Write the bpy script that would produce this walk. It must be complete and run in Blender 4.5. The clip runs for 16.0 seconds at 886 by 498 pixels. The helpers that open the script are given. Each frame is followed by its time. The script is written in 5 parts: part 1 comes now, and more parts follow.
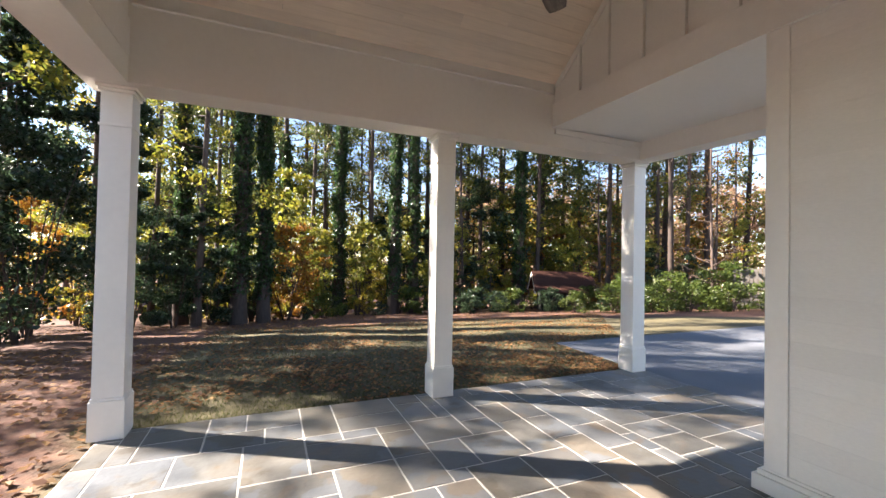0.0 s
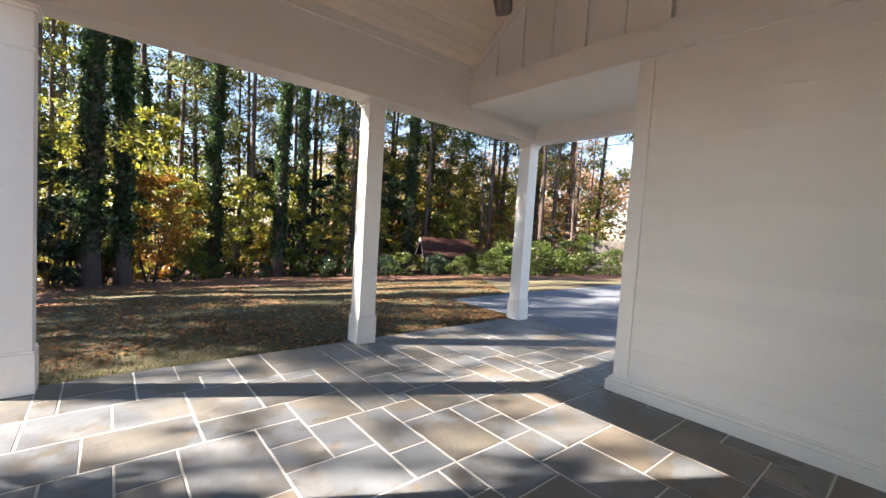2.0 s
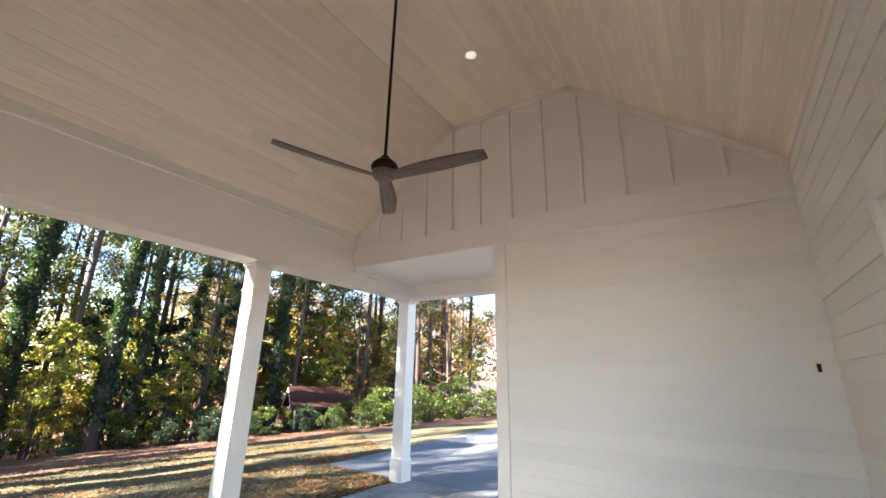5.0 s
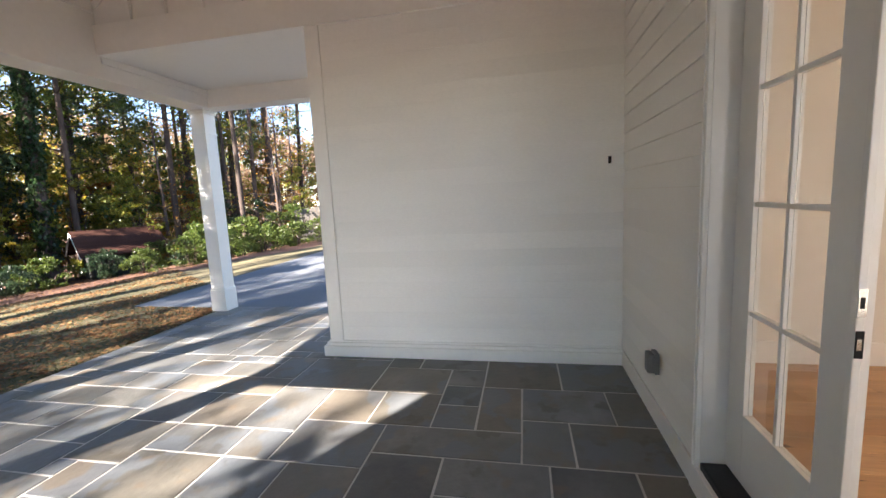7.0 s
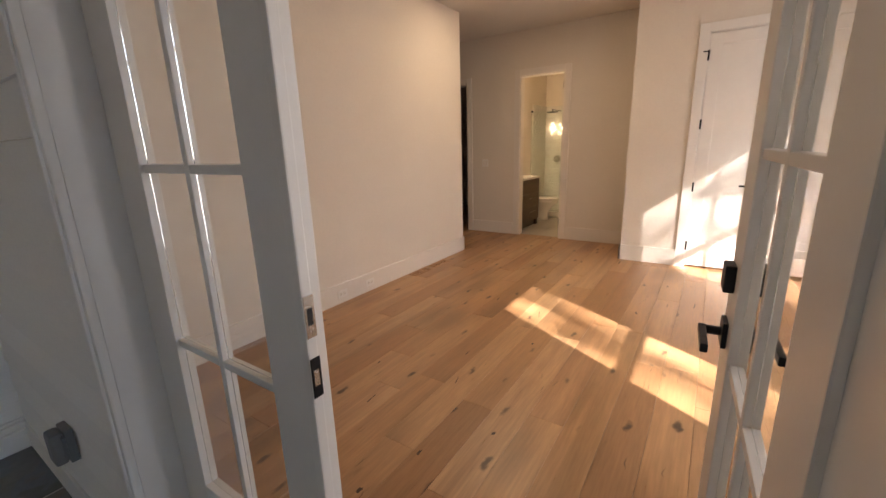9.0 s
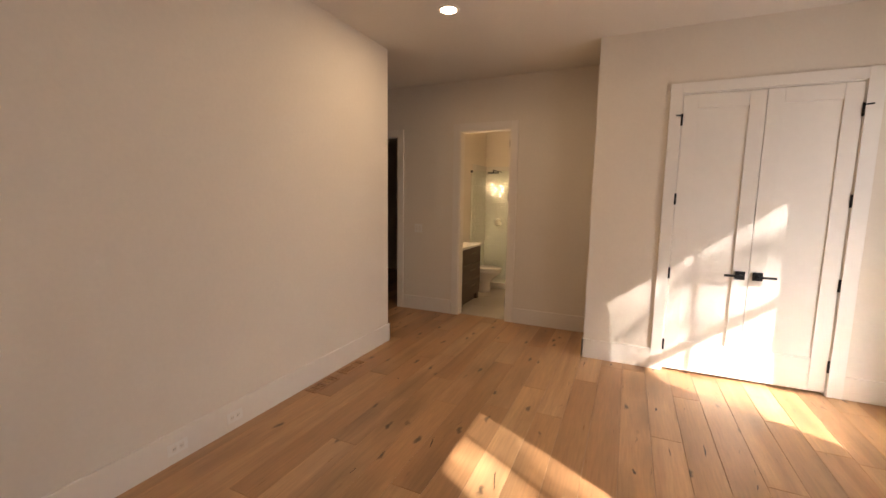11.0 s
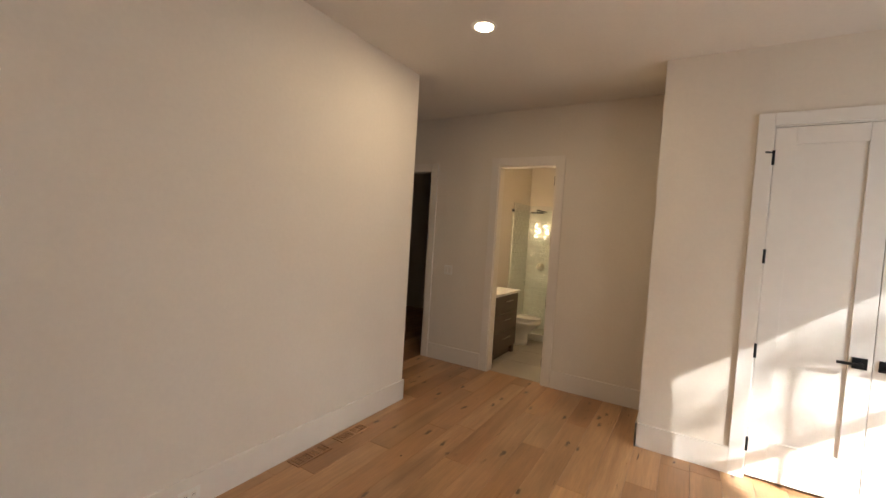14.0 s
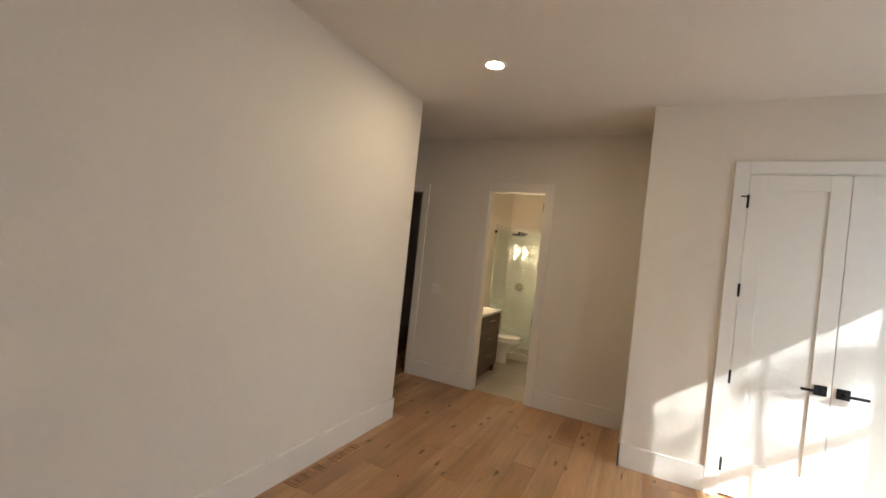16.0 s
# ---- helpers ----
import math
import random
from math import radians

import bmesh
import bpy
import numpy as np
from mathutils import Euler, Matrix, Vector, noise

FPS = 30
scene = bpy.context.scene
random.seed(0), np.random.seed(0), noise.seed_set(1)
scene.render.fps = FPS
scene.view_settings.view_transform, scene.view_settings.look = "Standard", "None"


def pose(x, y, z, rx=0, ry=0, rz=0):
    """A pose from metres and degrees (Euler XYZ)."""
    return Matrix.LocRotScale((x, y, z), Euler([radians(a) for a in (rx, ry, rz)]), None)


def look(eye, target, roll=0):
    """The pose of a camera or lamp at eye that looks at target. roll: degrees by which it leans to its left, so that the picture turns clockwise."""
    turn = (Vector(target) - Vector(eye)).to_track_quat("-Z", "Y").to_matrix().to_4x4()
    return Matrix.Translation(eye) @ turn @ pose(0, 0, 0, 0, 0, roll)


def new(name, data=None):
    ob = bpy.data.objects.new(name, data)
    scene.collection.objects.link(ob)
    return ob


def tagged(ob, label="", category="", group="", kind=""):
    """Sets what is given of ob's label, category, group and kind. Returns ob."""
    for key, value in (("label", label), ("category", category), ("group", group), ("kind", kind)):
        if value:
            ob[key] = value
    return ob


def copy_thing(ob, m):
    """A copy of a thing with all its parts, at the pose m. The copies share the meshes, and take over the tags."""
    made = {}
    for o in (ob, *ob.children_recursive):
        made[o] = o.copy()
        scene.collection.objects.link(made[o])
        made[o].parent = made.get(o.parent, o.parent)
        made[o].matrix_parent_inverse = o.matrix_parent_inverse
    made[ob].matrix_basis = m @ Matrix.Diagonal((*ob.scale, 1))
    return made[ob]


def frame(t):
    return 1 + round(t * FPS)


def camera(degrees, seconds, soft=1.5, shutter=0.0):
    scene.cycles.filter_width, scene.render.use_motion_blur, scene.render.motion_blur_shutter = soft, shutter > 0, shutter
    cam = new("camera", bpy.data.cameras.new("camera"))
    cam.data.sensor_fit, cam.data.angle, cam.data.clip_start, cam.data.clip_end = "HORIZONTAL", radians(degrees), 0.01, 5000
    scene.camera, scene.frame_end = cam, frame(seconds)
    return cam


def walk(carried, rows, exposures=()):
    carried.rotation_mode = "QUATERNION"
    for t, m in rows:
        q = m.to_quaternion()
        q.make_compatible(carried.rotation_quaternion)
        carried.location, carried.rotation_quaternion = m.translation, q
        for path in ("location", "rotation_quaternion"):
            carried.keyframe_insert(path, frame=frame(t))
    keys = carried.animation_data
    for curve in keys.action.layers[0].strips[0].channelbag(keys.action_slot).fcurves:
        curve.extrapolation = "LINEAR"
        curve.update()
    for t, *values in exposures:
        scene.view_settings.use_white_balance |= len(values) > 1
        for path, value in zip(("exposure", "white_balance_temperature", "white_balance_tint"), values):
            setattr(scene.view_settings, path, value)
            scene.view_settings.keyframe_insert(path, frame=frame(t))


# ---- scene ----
cam = camera(95.0, 16.0)
PATH = [
    (0, (0.646, 0.278, 1.695), (1.43, 2.118, 1.728), 1.1),
    (0.5, (0.473, 0.216, 1.722), (1.477, 1.945, 1.772), 0.9),
    (1, (0.234, 0.216, 1.697), (1.395, 1.845, 1.714), 1.2),
    (1.5, (0.08, 0.138, 1.683), (1.316, 1.709, 1.621), 2.3),
    (2, (-0.07, 0.087, 1.613), (1.206, 1.624, 1.502), 3.6),
    (2.5, (-0.253, 0.129, 1.688), (1.101, 1.601, 1.717), 3.5),
    (3, (-0.424, 0.02, 1.834), (1.018, 1.369, 2.148), 2.8),
    (3.5, (-0.471, -0.083, 1.846), (1.01, 1.127, 2.43), 2.4),
    (3.7, (-0.486, -0.126, 1.816), (0.997, 1.039, 2.482), 2.4),
    (5.8, (-0.351, -0.002, 1.847), (1.394, 0.921, 2.174), -0.8),
    (6, (-0.306, 0.036, 1.818), (1.476, 0.917, 2.033), -1.1),
    (6.5, (-0.117, 0.064, 1.765), (1.747, 0.786, 1.708), -2.1),
    (7, (0.099, 0.021, 1.675), (2.042, 0.415, 1.418), -2.8),
    (7.5, (0.265, 0.013, 1.621), (2.209, -0.209, 1.209), -3.1),
    (8, (0.495, -0.071, 1.621), (2.191, -1.015, 1.138), -2.7),
    (8.5, (0.705, -0.273, 1.587), (2.042, -1.674, 1.087), -2.2),
    (9, (0.906, -0.524, 1.605), (1.982, -2.137, 1.116), -1.7),
    (9.2, (0.972, -0.618, 1.635), (1.985, -2.271, 1.153), -1.5),
    (9.5, (1.135, -0.752, 1.655), (2.042, -2.476, 1.202), -1.2),
    (9.7, (1.185, -0.856, 1.65), (2.039, -2.614, 1.231), -1.0),
    (12, (1.566, -2.211, 1.773), (2.392, -4.026, 1.619), 1.5),
    (12.5, (1.477, -2.356, 1.773), (2.386, -4.133, 1.651), 1.7),
    (13, (1.455, -2.381, 1.785), (2.426, -4.126, 1.669), 1.5),
    (13.5, (1.454, -2.362, 1.776), (2.483, -4.073, 1.667), 1.8),
    (14, (1.542, -2.255, 1.778), (2.575, -3.965, 1.699), 3.6),
    (14.5, (1.633, -2.118, 1.817), (2.585, -3.877, 1.794), 5.7),
    (15, (1.674, -2.027, 1.844), (2.551, -3.824, 1.872), 7.2),
    (15.5, (1.721, -1.994, 1.844), (2.593, -3.793, 1.88), 7.1),
    (16, (1.735, -2.032, 1.832), (2.634, -3.819, 1.832), 6.0),
]

EXPOSURES = [(0, 2.86, 7250, 16), (2, 2.94, 7250, 16), (3.5, 3.65, 7350, 14), (6, 3.47, 6850, 13), (7.2, 3.22, 7000, 15), (8.0, 3.3, 6700, 16), (8.5, 3.35, 6600, 16), (9.0, 2.63, 6800, 18), (9.7, 2.38, 7050, 18), (12, 2.33, 7050, 18), (13.2, 2.33, 6850, 17), (14.2, 2.43, 6250, 8), (15, 2.48, 5950, 4), (16, 2.48, 5850, 4)]
walk(cam, [(t, look(eye, target, roll)) for t, eye, target, roll in PATH], EXPOSURES)

# ---- world and large lights ----
SUN_TO = Vector((1.0, -0.566, -0.757)).normalized()
world = bpy.data.worlds.new("world")
scene.world = world
world.use_nodes = True
sky = world.node_tree.nodes.new("ShaderNodeTexSky")
sky.sky_type, sky.sun_disc = "NISHITA", False
sky.dust_density, sky.ozone_density, sky.altitude = 0.15, 2.2, 1500
sky.sun_elevation = math.asin(-SUN_TO.z)
sky.sun_rotation = math.atan2(-SUN_TO.x, -SUN_TO.y)
back = world.node_tree.nodes["Background"]
back.inputs["Strength"].default_value = 0.062
world.node_tree.links.new(sky.outputs["Color"], back.inputs["Color"])
sun_data = bpy.data.lights.new("sun", "SUN")
sun_data.energy, sun_data.angle, sun_data.color = 5.0, radians(0.6), (1.0, 0.965, 0.92)
sun = new("sun", sun_data)
sun.matrix_world = look((-30, 17, 25), Vector((-30, 17, 25)) + SUN_TO)


# ---- materials ----
def material(name, base, rough=0.6, metal=0.0, big=(1.2, 0.12), fine=(25.0, 0.08), bump=0.15, bump_scale=60.0, stretch=(1, 1, 1),
             spread=0.0, hue=0.0, island=False, tint=None, spec=0.5):
    """Paint, stone, wood or metal: two scales of noise, fine relief, and a spread of tone from piece to piece."""
    m = bpy.data.materials.new(name)
    m.use_nodes = True
    nt = m.node_tree
    n, link = nt.nodes, nt.links.new
    bsdf = n["Principled BSDF"]
    coord = n.new("ShaderNodeTexCoord")
    info = n.new("ShaderNodeNewGeometry" if island else "ShaderNodeObjectInfo")
    rnd = info.outputs["Random Per Island" if island else "Random"]
    shift = n.new("ShaderNodeVectorMath")
    shift.operation = "MULTIPLY_ADD"
    comb = n.new("ShaderNodeCombineXYZ")
    for k in range(3):
        link(rnd, comb.inputs[k])
    link(comb.outputs[0], shift.inputs[0])
    shift.inputs[1].default_value = (37.0, 53.0, 71.0)
    scale = n.new("ShaderNodeMapping")
    scale.inputs["Scale"].default_value = stretch
    link(coord.outputs["Object"], shift.inputs[2])
    link(shift.outputs[0], scale.inputs["Vector"])
    vec = scale.outputs[0]
    a, b, c = (n.new("ShaderNodeTexNoise") for _ in range(3))
    for node, sc, detail in ((a, big[0], 4), (b, fine[0], 6), (c, bump_scale, 6)):
        node.inputs["Scale"].default_value, node.inputs["Detail"].default_value = sc, detail
        link(vec, node.inputs["Vector"])
    def gain(socket, amount):
        r = n.new("ShaderNodeMapRange")
        r.inputs["From Min"].default_value, r.inputs["From Max"].default_value = 0.25, 0.75
        r.inputs["To Min"].default_value, r.inputs["To Max"].default_value = 1 - amount, 1 + amount
        link(socket, r.inputs["Value"])
        return r.outputs[0]
    def times(x, y):
        k = n.new("ShaderNodeMath")
        k.operation = "MULTIPLY"
        link(x, k.inputs[0]), link(y, k.inputs[1])
        return k.outputs[0]
    value = times(gain(a.outputs["Fac"], big[1]), gain(b.outputs["Fac"], fine[1]))
    if spread:
        r = n.new("ShaderNodeMapRange")
        r.inputs["To Min"].default_value, r.inputs["To Max"].default_value = 1 - spread, 1 + spread
        link(rnd, r.inputs["Value"])
        value = times(value, r.outputs[0])
    hsv = n.new("ShaderNodeHueSaturation")
    if tint:
        ramp = n.new("ShaderNodeValToRGB")
        ramp.color_ramp.interpolation = "LINEAR"
        while len(ramp.color_ramp.elements) < len(tint):
            ramp.color_ramp.elements.new(0.5)
        for k, colour in enumerate(tint):
            ramp.color_ramp.elements[k].position = k / (len(tint) - 1)
            ramp.color_ramp.elements[k].color = (*colour, 1)
        mix = n.new("ShaderNodeMath")
        mix.operation = "MULTIPLY_ADD"
        wob = n.new("ShaderNodeMath")
        wob.operation, wob.inputs[1].default_value, wob.inputs[2].default_value = "MULTIPLY_ADD", hue, -hue / 2
        link(a.outputs["Fac"], wob.inputs[0])
        frac = n.new("ShaderNodeMath")
        frac.operation, frac.inputs[1].default_value = "MULTIPLY", 7.31
        link(rnd, frac.inputs[0])
        fr = n.new("ShaderNodeMath")
        fr.operation = "FRACT"
        link(frac.outputs[0], fr.inputs[0])
        add = n.new("ShaderNodeMath")
        add.operation = "ADD"
        link(fr.outputs[0], add.inputs[0]), link(wob.outputs[0], add.inputs[1])
        link(add.outputs[0], ramp.inputs["Fac"])
        link(ramp.outputs["Color"], hsv.inputs["Color"])
        n.remove(mix)
    else:
        hsv.inputs["Color"].default_value = (*base, 1)
    link(value, hsv.inputs["Value"])
    link(hsv.outputs["Color"], bsdf.inputs["Base Color"])
    rr = n.new("ShaderNodeMapRange")
    rr.inputs["To Min"].default_value, rr.inputs["To Max"].default_value = max(0.02, rough - 0.12), min(1.0, rough + 0.12)
    link(b.outputs["Fac"], rr.inputs["Value"])
    link(rr.outputs[0], bsdf.inputs["Roughness"])
    bsdf.inputs["Metallic"].default_value = metal
    bsdf.inputs["Specular IOR Level"].default_value = spec
    if bump:
        bp = n.new("ShaderNodeBump")
        bp.inputs["Strength"].default_value, bp.inputs["Distance"].default_value = bump, 0.01
        link(c.outputs["Fac"], bp.inputs["Height"])
        link(bp.outputs["Normal"], bsdf.inputs["Normal"])
    return m


def glass_material(name, tint=(0.95, 0.97, 0.96), rough=0.0):
    m = bpy.data.materials.new(name)
    m.use_nodes = True
    b = m.node_tree.nodes["Principled BSDF"]
    b.inputs["Base Color"].default_value = (*tint, 1)
    b.inputs["Roughness"].default_value, b.inputs["IOR"].default_value = rough, 1.45
    b.inputs["Transmission Weight"].default_value = 1.0
    return m


def glow_material(name, colour, strength):
    m = bpy.data.materials.new(name)
    m.use_nodes = True
    b = m.node_tree.nodes["Principled BSDF"]
    b.inputs["Base Color"].default_value = (0.8, 0.8, 0.8, 1)
    b.inputs["Emission Color"].default_value = (*colour, 1)
    b.inputs["Emission Strength"].default_value = strength
    return m


def leaf_material(name, tint, spread=0.35, rough=0.45):
    m = material(name, tint[0], rough, big=(0.4, 0.15), fine=(3, 0.1), bump=0, spread=spread, island=True, tint=tint, hue=0.2)
    n, link = m.node_tree.nodes, m.node_tree.links.new
    b = n["Principled BSDF"]
    through_leaf = n.new("ShaderNodeBsdfTranslucent")
    mix = n.new("ShaderNodeMixShader")
    mix.inputs[0].default_value = 0.5
    link(b.inputs["Base Color"].links[0].from_socket, through_leaf.inputs["Color"])
    link(b.outputs[0], mix.inputs[1]), link(through_leaf.outputs[0], mix.inputs[2])
    link(mix.outputs[0], n["Material Output"].inputs["Surface"])
    return m


WHITE = (0.87, 0.84, 0.785)
PAINT = material("painted_trim", WHITE, 0.45, big=(0.7, 0.03), fine=(18, 0.02), bump=0.06, bump_scale=90)
SIDING = material("painted_siding", (0.85, 0.82, 0.765), 0.5, big=(0.6, 0.04), fine=(30, 0.03), bump=0.12, bump_scale=45, stretch=(1, 1, 3), spread=0.02)
WALL_IN = material("wall_paint", (0.75, 0.685, 0.595), 0.75, big=(0.5, 0.02), fine=(40, 0.02), bump=0.1, bump_scale=160)
CEIL_IN = material("ceiling_paint", (0.74, 0.70, 0.64), 0.85, big=(0.5, 0.02), fine=(40, 0.02), bump=0.08, bump_scale=160)
DOOR_PAINT = material("door_paint", (0.82, 0.79, 0.74), 0.35, big=(0.7, 0.02), fine=(20, 0.015), bump=0.03, bump_scale=120)
BASE_PAINT = material("baseboard_paint", (0.78, 0.725, 0.655), 0.35, big=(0.7, 0.02), fine=(20, 0.015), bump=0.03, bump_scale=120)
PLANK = material("whitewashed_pine", (0.88, 0.745, 0.61), 0.55, big=(1.6, 0.07), fine=(14, 0.06), bump=0.06, bump_scale=30, stretch=(0.35, 6, 6), spread=0.05, island=True)
STONE = material("bluestone", (0.2, 0.2, 0.2), 0.42, big=(2.2, 0.22), fine=(14, 0.14), bump=0.35, bump_scale=22, spread=0.2, hue=0.3,
                 tint=[(0.115, 0.122, 0.130), (0.150, 0.156, 0.158), (0.128, 0.126, 0.116), (0.155, 0.148, 0.132), (0.105, 0.112, 0.118), (0.140, 0.130, 0.108), (0.165, 0.138, 0.108)])


def add_rust(m):
    """Iron-brown blotches and blue-grey fields with fairly crisp borders inside the stones, more on some stones than on others."""
    n, link = m.node_tree.nodes, m.node_tree.links.new
    bsdf = n["Principled BSDF"]
    colour = bsdf.inputs["Base Color"].links[0].from_socket
    coord, info = n.new("ShaderNodeTexCoord"), n.new("ShaderNodeObjectInfo")
    comb, shift = n.new("ShaderNodeCombineXYZ"), n.new("ShaderNodeVectorMath")
    for k in range(3):
        link(info.outputs["Random"], comb.inputs[k])
    shift.operation, shift.inputs[1].default_value = "MULTIPLY_ADD", (61.0, 23.0, 97.0)
    link(comb.outputs[0], shift.inputs[0]), link(coord.outputs["Object"], shift.inputs[2])
    for k, (scale, lo, hi, most, tone) in enumerate(((1.9, 0.50, 0.62, 0.45, (0.140, 0.122, 0.096)), (1.3, 0.53, 0.55, 0.75, (0.135, 0.150, 0.165)), (5.5, 0.58, 0.70, 0.5, (0.165, 0.122, 0.082)), (3.2, 0.60, 0.66, 0.55, (0.085, 0.07, 0.05)))):
        off, tex, lim, mix = n.new("ShaderNodeVectorMath"), n.new("ShaderNodeTexNoise"), n.new("ShaderNodeMapRange"), n.new("ShaderNodeMix")
        off.operation, off.inputs[1].default_value = "ADD", (13.0 * k, 7.0 * k, 5.0 * k)
        link(shift.outputs[0], off.inputs[0]), link(off.outputs[0], tex.inputs["Vector"])
        tex.inputs["Scale"].default_value, tex.inputs["Detail"].default_value = scale, 5
        lim.inputs["From Min"].default_value, lim.inputs["From Max"].default_value, lim.inputs["To Max"].default_value = lo, hi, most
        lim.interpolation_type = "SMOOTHSTEP"
        link(tex.outputs["Fac"], lim.inputs["Value"])
        mix.data_type = "RGBA"
        link(lim.outputs[0], mix.inputs["Factor"]), link(colour, mix.inputs["A"])
        mix.inputs["B"].default_value = (*tone, 1)
        colour = mix.outputs["Result"]
    link(colour, bsdf.inputs["Base Color"])


add_rust(STONE)
MORTAR = material("mortar", (0.52, 0.50, 0.46), 0.85, big=(3, 0.12), fine=(60, 0.12), bump=0.4, bump_scale=90)
CONCRETE = material("concrete", (0.135, 0.145, 0.16), 0.8, big=(0.8, 0.15), fine=(30, 0.1), bump=0.2, bump_scale=80)
OAK = material("oak_floor", (0.42, 0.24, 0.125), 0.33, big=(1.3, 0.16), fine=(9, 0.14), bump=0.05, bump_scale=30, stretch=(9, 0.6, 9), spread=0.10, hue=0.25,
               tint=[(0.40, 0.218, 0.098), (0.49, 0.285, 0.14), (0.44, 0.242, 0.112), (0.34, 0.172, 0.076), (0.52, 0.31, 0.16)])


def add_knots(m):
    """Dark swirls along the grain: stretched cells, thresholded and broken up by noise."""
    n, link = m.node_tree.nodes, m.node_tree.links.new
    bsdf = n["Principled BSDF"]
    colour = bsdf.inputs["Base Color"].links[0].from_socket
    coord, info = n.new("ShaderNodeTexCoord"), n.new("ShaderNodeObjectInfo")
    comb, shift = n.new("ShaderNodeCombineXYZ"), n.new("ShaderNodeVectorMath")
    for k in range(3):
        link(info.outputs["Random"], comb.inputs[k])
    shift.operation, shift.inputs[1].default_value = "MULTIPLY_ADD", (91.0, 47.0, 13.0)
    link(comb.outputs[0], shift.inputs[0]), link(coord.outputs["Object"], shift.inputs[2])
    wob, bend = n.new("ShaderNodeTexNoise"), n.new("ShaderNodeVectorMath")
    wob.inputs["Scale"].default_value = 14
    link(shift.outputs[0], wob.inputs["Vector"])
    bend.operation, bend.inputs[1].default_value = "MULTIPLY_ADD", (0.05, 0.09, 0.0)
    link(wob.outputs["Color"], bend.inputs[0]), link(shift.outputs[0], bend.inputs[2])
    for scale, lo, hi, depth in (((7.5, 2.6, 1.0), 0.05, 0.17, 0.22), ((3.2, 1.1, 1.0), 0.1, 0.5, 0.72), ((26.0, 1.6, 1.0), 0.02, 0.09, 0.35)):
        mp, cell, rng_node = n.new("ShaderNodeMapping"), n.new("ShaderNodeTexVoronoi"), n.new("ShaderNodeMapRange")
        mp.inputs["Scale"].default_value = scale
        cell.inputs["Scale"].default_value = 1.0
        link(bend.outputs[0], mp.inputs["Vector"]), link(mp.outputs[0], cell.inputs["Vector"])
        rng_node.inputs["From Min"].default_value, rng_node.inputs["From Max"].default_value = lo, hi
        rng_node.inputs["To Min"].default_value, rng_node.inputs["To Max"].default_value = depth, 1.0
        rng_node.interpolation_type = "SMOOTHSTEP"
        link(cell.outputs["Distance"], rng_node.inputs["Value"])
        mul = n.new("ShaderNodeVectorMath")
        mul.operation = "SCALE"
        link(colour, mul.inputs[0]), link(rng_node.outputs[0], mul.inputs["Scale"])
        colour = mul.outputs[0]
    link(colour, bsdf.inputs["Base Color"])


add_knots(OAK)
KNOT = material("oak_knot", (0.06, 0.032, 0.016), 0.45, big=(20, 0.3), fine=(60, 0.2), bump=0.1)
BLACK = material("black_metal", (0.012, 0.013, 0.015), 0.42, metal=0.6, big=(5, 0.1), fine=(80, 0.1), bump=0.05)
BRONZE = material("dark_bronze", (0.035, 0.022, 0.015), 0.4, metal=0.8, big=(5, 0.15), fine=(80, 0.1), bump=0.05)
BLADE = material("weathered_grey_wood", (0.16, 0.13, 0.11), 0.6, big=(3, 0.35), fine=(16, 0.35), bump=0.4, bump_scale=16, stretch=(1.2, 12, 12))
CHROME = material("brushed_nickel", (0.62, 0.59, 0.54), 0.25, metal=1.0, big=(5, 0.04), fine=(90, 0.05), bump=0.02)
GREY_PLASTIC = material("grey_plastic", (0.16, 0.165, 0.17), 0.5, big=(5, 0.1), fine=(60, 0.06), bump=0.05)
RUBBER = material("black_threshold", (0.012, 0.013, 0.018), 0.5, big=(4, 0.15), fine=(50, 0.1), bump=0.1)
GLASS = glass_material("window_glass")
SHOWER_GLASS = glass_material("shower_glass", (0.9, 0.97, 0.94))
BARK = material("bark", (0.07, 0.048, 0.038), 0.9, big=(1.0, 0.3), fine=(6, 0.35), bump=1.0, bump_scale=7, stretch=(3, 3, 0.6), spread=0.25)
ROOF_BROWN = material("brown_shingle", (0.06, 0.027, 0.020), 0.95, spec=0.1, big=(1, 0.2), fine=(20, 0.2), bump=0.5, bump_scale=25, spread=0.2)
DARK_WOOD = material("dark_boards", (0.018, 0.02, 0.018), 0.8, big=(1, 0.2), fine=(10, 0.2), bump=0.3, bump_scale=20, stretch=(4, 4, 0.6))
FENCE_WOOD = material("weathered_fence", (0.13, 0.115, 0.10), 0.85, big=(1, 0.2), fine=(12, 0.2), bump=0.3, bump_scale=20, stretch=(6, 6, 0.6), spread=0.15)
VANITY = material("stained_vanity_wood", (0.085, 0.055, 0.035), 0.5, big=(2, 0.15), fine=(14, 0.2), bump=0.08, bump_scale=20, stretch=(1, 1, 8))
COUNTER = material("white_quartz", (0.80, 0.78, 0.73), 0.2, big=(3, 0.04), fine=(30, 0.04), bump=0.0)
PORCELAIN = material("porcelain", (0.82, 0.80, 0.75), 0.12, big=(1, 0.01), fine=(5, 0.01), bump=0.0)
TILE = material("white_glazed_tile", (0.74, 0.72, 0.66), 0.22, big=(6, 0.02), fine=(20, 0.01), bump=0.03, bump_scale=9, spread=0.02, island=True)
GROUT = material("white_grout", (0.66, 0.63, 0.57), 0.8, big=(3, 0.05), fine=(40, 0.05), bump=0.1)
